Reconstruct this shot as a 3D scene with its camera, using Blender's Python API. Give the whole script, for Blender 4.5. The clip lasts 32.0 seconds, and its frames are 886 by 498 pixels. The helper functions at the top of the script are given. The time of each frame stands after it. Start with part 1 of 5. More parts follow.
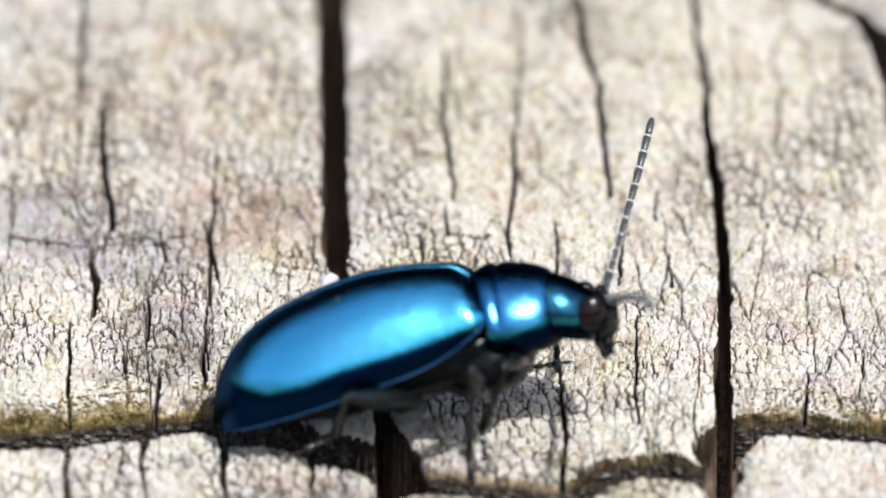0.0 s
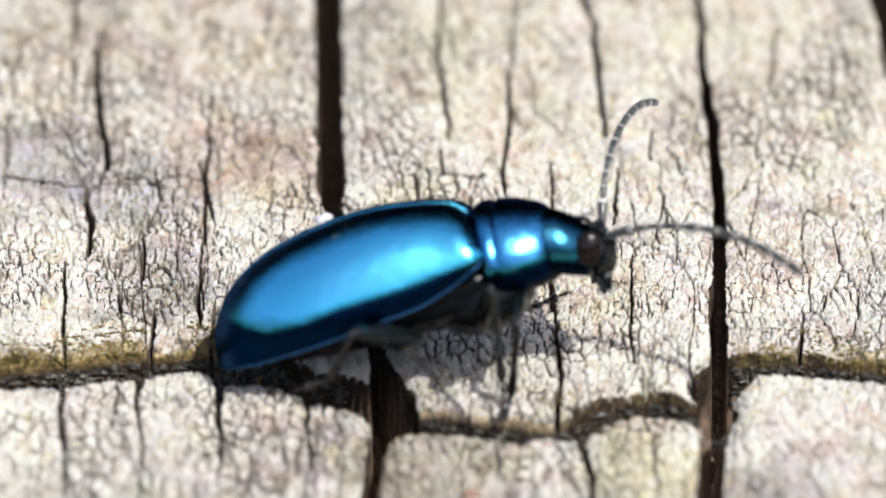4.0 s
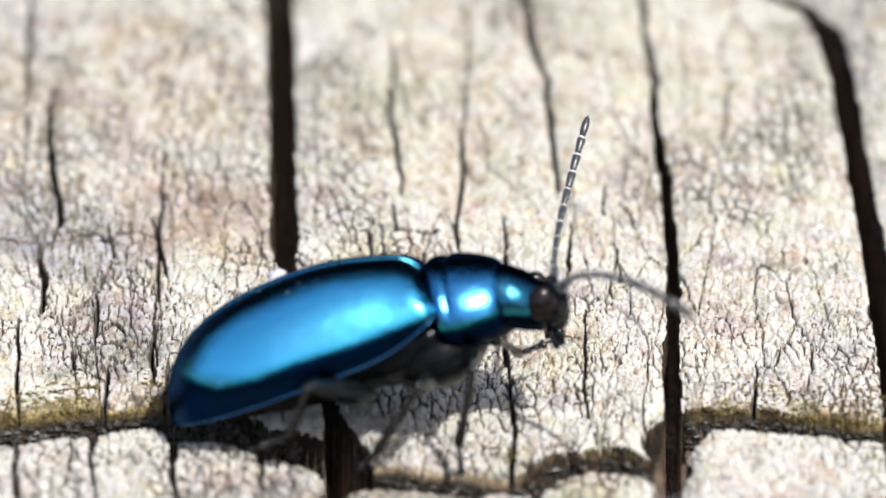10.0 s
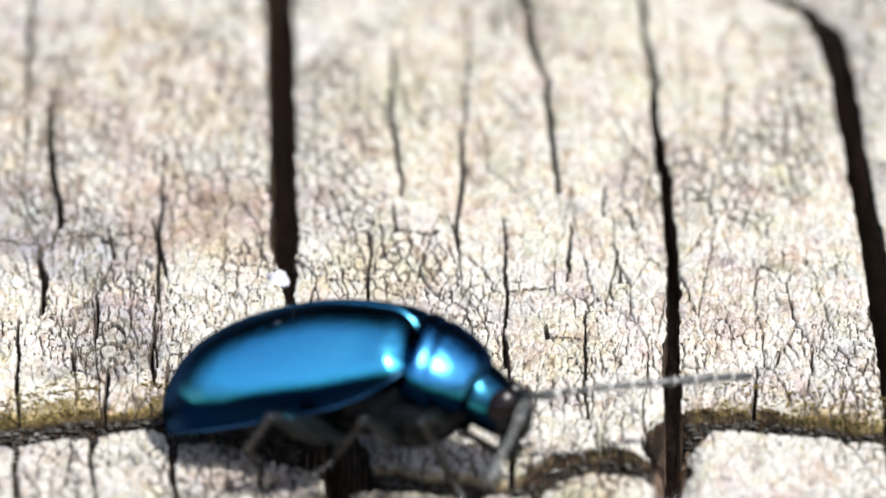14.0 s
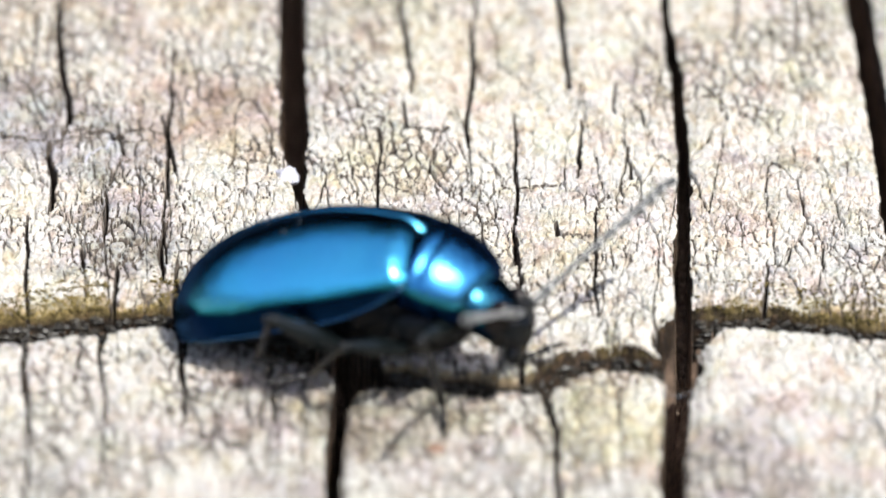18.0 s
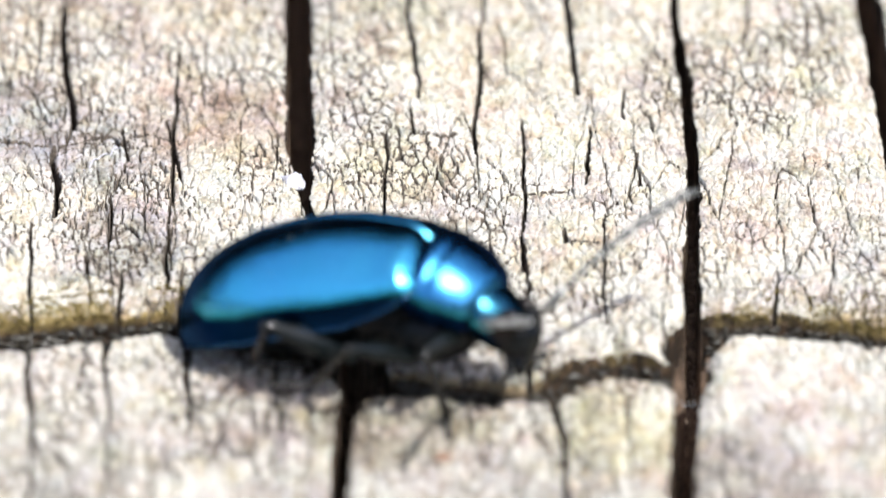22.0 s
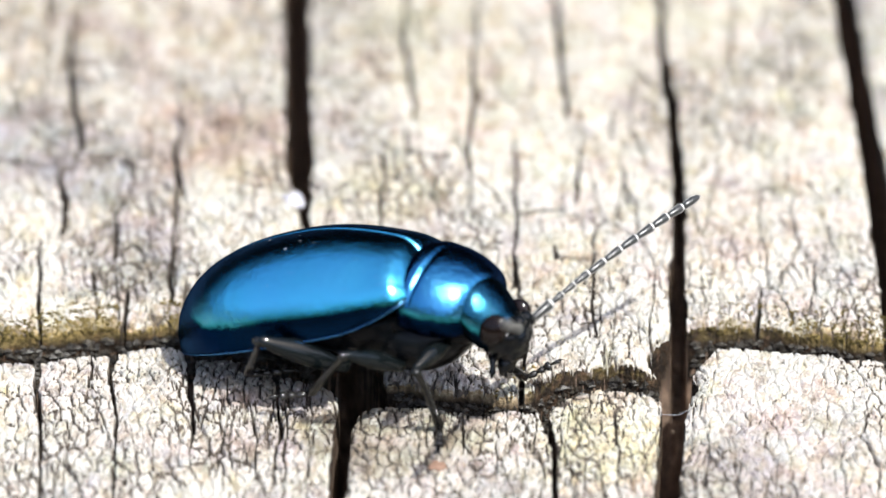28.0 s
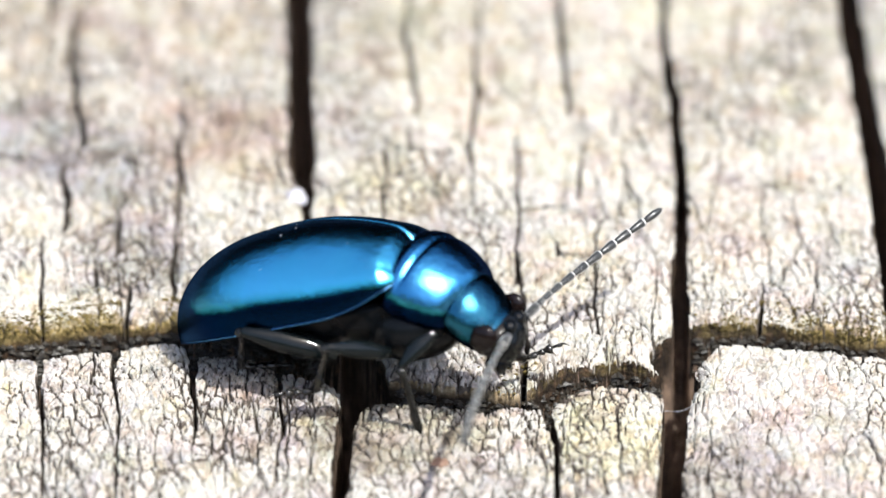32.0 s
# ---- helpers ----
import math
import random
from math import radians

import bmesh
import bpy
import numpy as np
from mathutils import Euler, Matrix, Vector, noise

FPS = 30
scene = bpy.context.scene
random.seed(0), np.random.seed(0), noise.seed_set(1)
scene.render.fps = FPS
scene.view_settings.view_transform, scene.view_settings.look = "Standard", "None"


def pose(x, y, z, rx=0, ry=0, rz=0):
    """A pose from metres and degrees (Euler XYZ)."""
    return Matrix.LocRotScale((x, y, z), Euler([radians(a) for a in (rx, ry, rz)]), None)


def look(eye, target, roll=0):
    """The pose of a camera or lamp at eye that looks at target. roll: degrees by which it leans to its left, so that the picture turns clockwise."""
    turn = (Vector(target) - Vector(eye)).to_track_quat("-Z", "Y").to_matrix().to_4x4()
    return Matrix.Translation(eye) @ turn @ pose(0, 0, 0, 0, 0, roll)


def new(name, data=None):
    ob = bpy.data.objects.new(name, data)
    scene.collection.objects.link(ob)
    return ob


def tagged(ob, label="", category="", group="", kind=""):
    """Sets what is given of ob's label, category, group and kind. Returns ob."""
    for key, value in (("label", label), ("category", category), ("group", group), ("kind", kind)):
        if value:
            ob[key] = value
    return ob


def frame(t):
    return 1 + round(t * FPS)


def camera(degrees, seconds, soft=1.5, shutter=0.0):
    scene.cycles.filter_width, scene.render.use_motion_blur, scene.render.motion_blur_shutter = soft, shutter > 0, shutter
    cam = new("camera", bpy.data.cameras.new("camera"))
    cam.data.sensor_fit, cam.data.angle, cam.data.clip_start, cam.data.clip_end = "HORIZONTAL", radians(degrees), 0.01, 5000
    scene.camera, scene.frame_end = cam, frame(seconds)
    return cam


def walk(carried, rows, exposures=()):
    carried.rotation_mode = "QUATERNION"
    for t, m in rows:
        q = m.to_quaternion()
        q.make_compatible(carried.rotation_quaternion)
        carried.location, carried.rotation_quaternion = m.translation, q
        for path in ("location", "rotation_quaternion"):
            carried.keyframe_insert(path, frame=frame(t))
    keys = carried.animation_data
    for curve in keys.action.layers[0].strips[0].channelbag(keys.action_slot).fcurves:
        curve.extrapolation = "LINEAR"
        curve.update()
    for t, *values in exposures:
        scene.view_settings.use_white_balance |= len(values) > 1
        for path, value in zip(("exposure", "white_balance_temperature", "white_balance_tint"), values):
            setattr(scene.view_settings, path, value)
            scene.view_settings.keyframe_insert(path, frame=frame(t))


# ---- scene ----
MM = 0.001
cam = camera(6.0, 32.0, soft=1.6)
EYE = Vector((0, -0.107 * math.cos(radians(30)), 0.107 * math.sin(radians(30))))


def stand(near):
    """The camera's place, slid by so many millimetres towards the wood as the sharp zone moves back."""
    return EYE * (1 - near * MM / EYE.length)


cam.data.dof.use_dof = True
cam.data.dof.focus_distance = 0.1062
cam.data.dof.aperture_fstop = 130
PATH = [
    (0.0, look(stand(0.60), (-0.00051, 0.00214, 0))),
    (0.5, look(stand(0.60), (-0.00051, 0.00207, 0))),
    (1.0, look(stand(0.60), (-0.00051, 0.00206, 0))),
    (1.5, look(stand(0.60), (-0.00050, 0.00226, 0))),
    (2.0, look(stand(0.60), (-0.00050, 0.00228, 0))),
    (2.5, look(stand(0.60), (-0.00050, 0.00223, 0))),
    (3.0, look(stand(0.60), (-0.00047, 0.00170, 0))),
    (3.5, look(stand(0.60), (-0.00048, 0.00107, 0))),
    (4.0, look(stand(0.60), (-0.00044, 0.00058, 0))),
    (4.5, look(stand(0.60), (-0.00034, 0.00044, 0))),
    (6.5, look(stand(0.60), (-0.00001, 0.00062, 0))),
    (7.0, look(stand(0.60), (0.00016, 0.00141, 0))),
    (7.5, look(stand(0.60), (0.00015, 0.00131, 0))),
    (8.0, look(stand(0.60), (0.00015, 0.00176, 0))),
    (8.5, look(stand(0.60), (0.00015, 0.00194, 0))),
    (9.0, look(stand(0.60), (0.00015, 0.00197, 0))),
    (9.5, look(stand(0.60), (0.00015, 0.00199, 0))),
    (10.0, look(stand(0.60), (0.00015, 0.00201, 0))),
    (10.5, look(stand(0.60), (0.00015, 0.00202, 0))),
    (11.0, look(stand(0.60), (0.00015, 0.00202, 0))),
    (11.5, look(stand(0.60), (0.00015, 0.00202, 0))),
    (12.0, look(stand(0.60), (0.00015, 0.00204, 0))),
    (12.5, look(stand(0.60), (0.00015, 0.00204, 0))),
    (13.0, look(stand(0.60), (0.00015, 0.00204, 0))),
    (13.5, look(stand(0.60), (0.00015, 0.00204, 0))),
    (15.5, look(stand(0.73), (0.00015, 0.00204, 0))),
    (16.0, look(stand(0.77), (0.00015, 0.00205, 0))),
    (16.5, look(stand(0.80), (0.00011, 0.00161, 0))),
    (17.0, look(stand(0.85), (0.00002, 0.00009, 0))),
    (17.5, look(stand(0.90), (-0.00000, -0.00030, 0))),
    (18.0, look(stand(0.90), (0.00002, -0.00059, 0))),
    (18.5, look(stand(0.90), (0.00003, -0.00039, 0))),
    (19.0, look(stand(0.90), (-0.00000, -0.00042, 0))),
    (19.5, look(stand(0.90), (-0.00002, -0.00031, 0))),
    (20.0, look(stand(0.90), (0.00001, -0.00039, 0))),
    (20.5, look(stand(0.90), (-0.00003, -0.00039, 0))),
    (21.0, look(stand(0.90), (-0.00001, -0.00050, 0))),
    (21.5, look(stand(1.52), (-0.00002, -0.00055, 0))),
    (22.0, look(stand(1.80), (-0.00007, -0.00042, 0))),
    (22.5, look(stand(1.55), (-0.00008, -0.00045, 0))),
    (23.0, look(stand(0.76), (-0.00012, -0.00047, 0))),
    (23.5, look(stand(-0.86), (-0.00011, -0.00048, 0))),
    (24.0, look(stand(-2.00), (-0.00004, -0.00022, 0))),
    (24.5, look(stand(-2.00), (-0.00008, -0.00004, 0))),
    (25.0, look(stand(-2.00), (-0.00008, -0.00007, 0))),
    (25.5, look(stand(-2.00), (-0.00008, -0.00008, 0))),
    (27.5, look(stand(-2.00), (-0.00002, 0.00002, 0))),
    (28.0, look(stand(-2.00), (-0.00000, 0.00000, 0))),
    (28.5, look(stand(-2.00), (-0.00002, 0.00002, 0))),
    (29.0, look(stand(-2.00), (-0.00001, 0.00000, 0))),
    (29.5, look(stand(-2.00), (-0.00002, -0.00002, 0))),
    (30.0, look(stand(-2.00), (-0.00002, -0.00004, 0))),
    (30.5, look(stand(-2.00), (-0.00001, -0.00002, 0))),
    (31.0, look(stand(-2.00), (-0.00003, -0.00013, 0))),
    (31.5, look(stand(-2.00), (-0.00003, -0.00009, 0))),
    (32.0, look(stand(-2.00), (-0.00003, -0.00009, 0))),
]
walk(cam, PATH, exposures=[(0, 0.93), (8, 0.96), (12, 1.01), (16, 1.08), (20, 1.14), (24, 1.20), (32, 1.18)])

# ---- world, sun, exposure ----
SUN_ELEVATION, SUN_AZIMUTH = 60, 139   # degrees; azimuth clockwise from +y
world = bpy.data.worlds.new("daylight")
scene.world = world
world.use_nodes = True
sky = world.node_tree.nodes.new("ShaderNodeTexSky")
sky.sky_type, sky.sun_disc = "NISHITA", False
sky.sun_elevation, sky.sun_rotation = radians(SUN_ELEVATION), radians(SUN_AZIMUTH)
sky.dust_density = 3.0
background = world.node_tree.nodes["Background"]
background.inputs["Strength"].default_value = 0.15
world.node_tree.links.new(sky.outputs["Color"], background.inputs["Color"])
sun_data = bpy.data.lights.new("sun", "SUN")
sun_data.energy, sun_data.angle, sun_data.color = 3.3, radians(0.53), (0.965, 0.985, 0.965)
sun = new("sun", sun_data)
sun_way = Vector((math.sin(radians(SUN_AZIMUTH)) * math.cos(radians(SUN_ELEVATION)),
                  math.cos(radians(SUN_AZIMUTH)) * math.cos(radians(SUN_ELEVATION)), math.sin(radians(SUN_ELEVATION))))
sun.matrix_world = look(sun_way * 2, (0, 0, 0))


# ---- materials ----
def material(name):
    m = bpy.data.materials.new(name)
    m.use_nodes = True
    return m, m.node_tree.nodes, m.node_tree.links, m.node_tree.nodes["Principled BSDF"]


def coords(nodes, links, scale=(1, 1, 1), turn=(0, 0, 0)):
    c = nodes.new("ShaderNodeTexCoord")
    mp = nodes.new("ShaderNodeMapping")
    mp.inputs["Scale"].default_value = [1000 * s for s in scale]
    mp.inputs["Rotation"].default_value = turn
    links.new(c.outputs["Object"], mp.inputs["Vector"])
    return mp.outputs["Vector"]


def noise_tex(nodes, links, vec, scale, detail=4.0, rough=0.6):
    n = nodes.new("ShaderNodeTexNoise")
    n.inputs["Scale"].default_value, n.inputs["Detail"].default_value, n.inputs["Roughness"].default_value = scale, detail, rough
    links.new(vec, n.inputs["Vector"])
    return n.outputs["Fac"]


def cell_edges(nodes, links, vec, scale, jitter=1.0):
    v = nodes.new("ShaderNodeTexVoronoi")
    v.feature = "DISTANCE_TO_EDGE"
    v.inputs["Scale"].default_value, v.inputs["Randomness"].default_value = scale, jitter
    links.new(vec, v.inputs["Vector"])
    return v.outputs["Distance"]


def ramp(nodes, links, fac, stops):
    r = nodes.new("ShaderNodeValToRGB")
    e = r.color_ramp.elements
    while len(e) < len(stops):
        e.new(0.5)
    for k, (p, c) in enumerate(stops):
        e[k].position, e[k].color = p, (*c, 1) if len(c) == 3 else c
    links.new(fac, r.inputs["Fac"])
    return r.outputs["Color"]


def mix(nodes, links, fac, a, b, how="MIX"):
    m = nodes.new("ShaderNodeMix")
    m.data_type, m.blend_type = "RGBA", how
    for socket, value in ((m.inputs["Factor"], fac), (m.inputs[6], a), (m.inputs[7], b)):
        if isinstance(value, (int, float)):
            socket.default_value = value
        elif isinstance(value, tuple):
            socket.default_value = (*value, 1)
        else:
            links.new(value, socket)
    return m.outputs[2]


def bump(nodes, links, bsdf, heights):
    last = None
    for h, strength, dist in heights:
        b = nodes.new("ShaderNodeBump")
        b.inputs["Strength"].default_value, b.inputs["Distance"].default_value = strength, dist * MM
        links.new(h, b.inputs["Height"])
        if last:
            links.new(last, b.inputs["Normal"])
        last = b.outputs["Normal"]
    links.new(last, bsdf.inputs["Normal"])


STAINS = [   # place, reach, colour, strength of old stains and lichen
    ((-5.45, 2.94), (0.7, 0.8), (0.24, 0.23, 0.24), 0.7),
    ((-3.99, -0.13), (0.5, 0.7), (0.24, 0.22, 0.22), 0.65),
    ((-4.25, 2.05), (0.55, 0.6), (0.28, 0.27, 0.28), 0.6),
    ((-3.33, 3.09), (0.5, 0.9), (0.3, 0.23, 0.18), 0.5),
    ((-2.44, 2.79), (0.5, 0.8), (0.3, 0.22, 0.17), 0.5),
    ((3.64, 0.59), (0.45, 0.6), (0.32, 0.25, 0.25), 0.5),
    ((2.03, -4.80), (0.5, 0.8), (0.5, 0.46, 0.26), 0.5),
    ((4.36, -5.19), (0.8, 1.0), (0.3, 0.27, 0.27), 0.5),
    ((3.45, -5.72), (0.6, 0.8), (0.28, 0.25, 0.25), 0.5),
    ((-2.37, -4.40), (0.6, 0.6), (0.3, 0.27, 0.26), 0.5),
    ((-0.33, 5.70), (0.8, 1.6), (0.5, 0.46, 0.32), 0.35),
    ((-3.64, 6.33), (0.9, 1.2), (0.45, 0.36, 0.26), 0.35),
    ((-5.57, 5.70), (0.5, 1.0), (0.5, 0.38, 0.26), 0.35),
    ((0.49, 3.85), (0.4, 0.8), (0.34, 0.3, 0.26), 0.5),
    ((-0.61, 1.61), (0.5, 0.6), (0.42, 0.38, 0.26), 0.45),
    ((1.54, -0.41), (0.5, 0.6), (0.42, 0.36, 0.28), 0.45),
    ((-0.55, -4.5), (0.75, 0.75), (0.24, 0.22, 0.16), 0.6),
    ((1.4, 5.6), (1.5, 2.4), (0.46, 0.43, 0.35), 0.5),
    ((4.3, 3.6), (1.0, 2.4), (0.45, 0.42, 0.36), 0.5),
    ((3.4, 7.5), (1.2, 1.2), (0.48, 0.45, 0.36), 0.4),
]


def algae_cover(n, l, v):
    """How far the green growth covers the wood: ragged streaks, thicker at the lip of the cross cracks."""
    a = n.new("ShaderNodeAttribute")
    a.attribute_name = "algae"
    ragged = n.new("ShaderNodeMath")
    ragged.operation = "MULTIPLY_ADD"
    l.new(noise_tex(n, l, v, 6.0, 6, 0.75), ragged.inputs[0])
    ragged.inputs[1].default_value = 2.4
    l.new(a.outputs["Fac"], ragged.inputs[2])
    return ramp(n, l, scaled(n, l, ragged.outputs["Value"], 0.4), [(0.62, (0, 0, 0)), (0.84, (0.85, 0.85, 0.85))])


def scaled(n, l, value, k):
    m = n.new("ShaderNodeMath")
    m.operation = "MULTIPLY"
    l.new(value, m.inputs[0])
    m.inputs[1].default_value = k
    return m.outputs["Value"]


def algae_colour(n, l, v):
    f = noise_tex(n, l, v, 9.0, 5, 0.7)
    return ramp(n, l, f, [(0.32, (0.035, 0.025, 0.009)), (0.47, (0.13, 0.095, 0.03)), (0.60, (0.30, 0.22, 0.085)), (0.72, (0.52, 0.45, 0.30))])


def wood_material():
    m, n, l, b = material("weathered_wood")
    plain = coords(n, l)
    grain = coords(n, l, (1, 0.3, 0.5))
    big = noise_tex(n, l, plain, 0.45, 5, 0.65)
    mid = noise_tex(n, l, grain, 4.0, 5, 0.65)
    fine = noise_tex(n, l, plain, 16.0, 5, 0.7)
    c = ramp(n, l, mid, [(0.25, (0.40, 0.385, 0.36)), (0.42, (0.53, 0.515, 0.48)), (0.60, (0.585, 0.575, 0.535)), (0.78, (0.62, 0.612, 0.58))])
    grey = ramp(n, l, big, [(0.36, (0.62, 0.61, 0.63)), (0.50, (0.97, 0.97, 0.97)), (0.7, (1.0, 0.95, 0.85))])
    c = mix(n, l, 0.9, c, grey, "MULTIPLY")
    algae = noise_tex(n, l, plain, 1.6, 6, 0.7)
    c = mix(n, l, ramp(n, l, algae, [(0.56, (0, 0, 0)), (0.70, (0.5, 0.5, 0.5))]), c, (0.50, 0.47, 0.24))
    for (sx, sy), (rx, ry), colour, amount in STAINS:
        place = n.new("ShaderNodeMapping")
        place.inputs["Location"].default_value = (-sx / rx, -sy / ry, 0)
        place.inputs["Scale"].default_value = (1 / rx, 1 / ry, 0)
        l.new(plain, place.inputs["Vector"])
        far = n.new("ShaderNodeVectorMath")
        far.operation = "LENGTH"
        l.new(place.outputs["Vector"], far.inputs[0])
        ragged = n.new("ShaderNodeMath")
        ragged.operation = "MULTIPLY_ADD"
        l.new(noise_tex(n, l, plain, 5.0, 6, 0.75), ragged.inputs[0])
        ragged.inputs[1].default_value = -2.4
        l.new(far.outputs["Value"], ragged.inputs[2])
        fac = ramp(n, l, ragged.outputs["Value"], [(0.0, (amount, amount, amount)), (0.6, (0, 0, 0))])
        c = mix(n, l, fac, c, colour)
    rust = noise_tex(n, l, grain, 2.3, 6, 0.75)
    c = mix(n, l, ramp(n, l, rust, [(0.60, (0, 0, 0)), (0.74, (0.55, 0.55, 0.55))]), c, (0.34, 0.24, 0.18))
    # shade of the finest drying cracks, drawn in as dark lines
    c = mix(n, l, algae_cover(n, l, plain), c, algae_colour(n, l, plain))
    warp = n.new("ShaderNodeMix")
    warp.data_type, warp.blend_type = "RGBA", "LINEAR_LIGHT"
    warp.inputs["Factor"].default_value = 0.16
    wn = n.new("ShaderNodeTexNoise")
    wn.inputs["Scale"].default_value, wn.inputs["Detail"].default_value = 5.0, 4.0
    l.new(plain, wn.inputs["Vector"])
    l.new(plain, warp.inputs[6])
    l.new(wn.outputs["Color"], warp.inputs[7])
    stretch = n.new("ShaderNodeMapping")
    stretch.inputs["Scale"].default_value = (1.0, 0.55, 0.8)
    l.new(warp.outputs[2], stretch.inputs["Vector"])
    net = cell_edges(n, l, stretch.outputs["Vector"], 13.0)
    line = ramp(n, l, net, [(0.0, (0, 0, 0)), (0.12, (1, 1, 1))])
    where = ramp(n, l, noise_tex(n, l, plain, 1.1, 4, 0.6), [(0.40, (0.9, 0.9, 0.9)), (0.64, (0.1, 0.1, 0.1))])
    crack_dark = mix(n, l, where, line, (1.0, 1.0, 1.0))
    c = mix(n, l, crack_dark, mix(n, l, 0.55, c, (0.10, 0.08, 0.065)), c)
    speck = ramp(n, l, fine, [(0.32, (0.5, 0.46, 0.43)), (0.46, (0.97, 0.96, 0.95)), (0.62, (1.0, 1.0, 1.0)), (0.78, (1.03, 1.03, 1.03))])
    c = mix(n, l, 0.8, c, speck, "MULTIPLY")
    tone = noise_tex(n, l, coords(n, l, (1.0, 0.5, 1.0)), 7.0, 3, 0.6)
    c = mix(n, l, 0.75, c, ramp(n, l, tone, [(0.33, (0.58, 0.48, 0.38)), (0.44, (0.94, 0.89, 0.80)), (0.54, (1.0, 1.0, 1.02)), (0.64, (1.02, 1.02, 1.05)), (0.72, (0.98, 0.86, 0.66))]), "MULTIPLY")
    blotch = noise_tex(n, l, coords(n, l, (1.0, 0.6, 1.0)), 2.6, 5, 0.7)
    c = mix(n, l, 0.9, c, ramp(n, l, blotch, [(0.34, (0.50, 0.475, 0.48)), (0.43, (0.86, 0.835, 0.82)), (0.50, (1.0, 1.0, 1.01)), (0.58, (1.02, 1.02, 1.04)), (0.67, (0.97, 0.93, 0.78))]), "MULTIPLY")
    shades = n.new("ShaderNodeTexNoise")
    shades.inputs["Scale"].default_value, shades.inputs["Detail"].default_value = 1.8, 3.0
    l.new(plain, shades.inputs["Vector"])
    c = mix(n, l, 0.20, c, shades.outputs["Color"], "SOFT_LIGHT")
    flecks = noise_tex(n, l, coords(n, l, (1.0, 0.55, 1.0)), 13.0, 2, 0.5)
    c = mix(n, l, 0.6, c, ramp(n, l, flecks, [(0.34, (0.55, 0.50, 0.46)), (0.46, (0.93, 0.91, 0.88)), (0.58, (1.0, 0.99, 0.97)), (0.70, (1.06, 1.06, 1.05))]), "MULTIPLY")
    fibre = noise_tex(n, l, coords(n, l, (1.0, 0.12, 1.0)), 17.0, 3, 0.6)
    c = mix(n, l, 0.45, c, ramp(n, l, fibre, [(0.36, (0.66, 0.62, 0.58)), (0.50, (1.0, 1.0, 1.0)), (0.66, (1.05, 1.05, 1.05))]), "MULTIPLY")
    c = mix(n, l, 0.9, c, (0.398, 0.376, 0.337), "DARKEN")          # bleached fibre is no paler than this
    l.new(c, b.inputs["Base Color"])
    b.inputs["Roughness"].default_value = 0.55
    b.inputs["Specular IOR Level"].default_value = 0.22
    bump(n, l, b, [(mid, 0.15, 0.04), (line, 0.5, 0.022), (fine, 0.28, 0.02)])
    return m


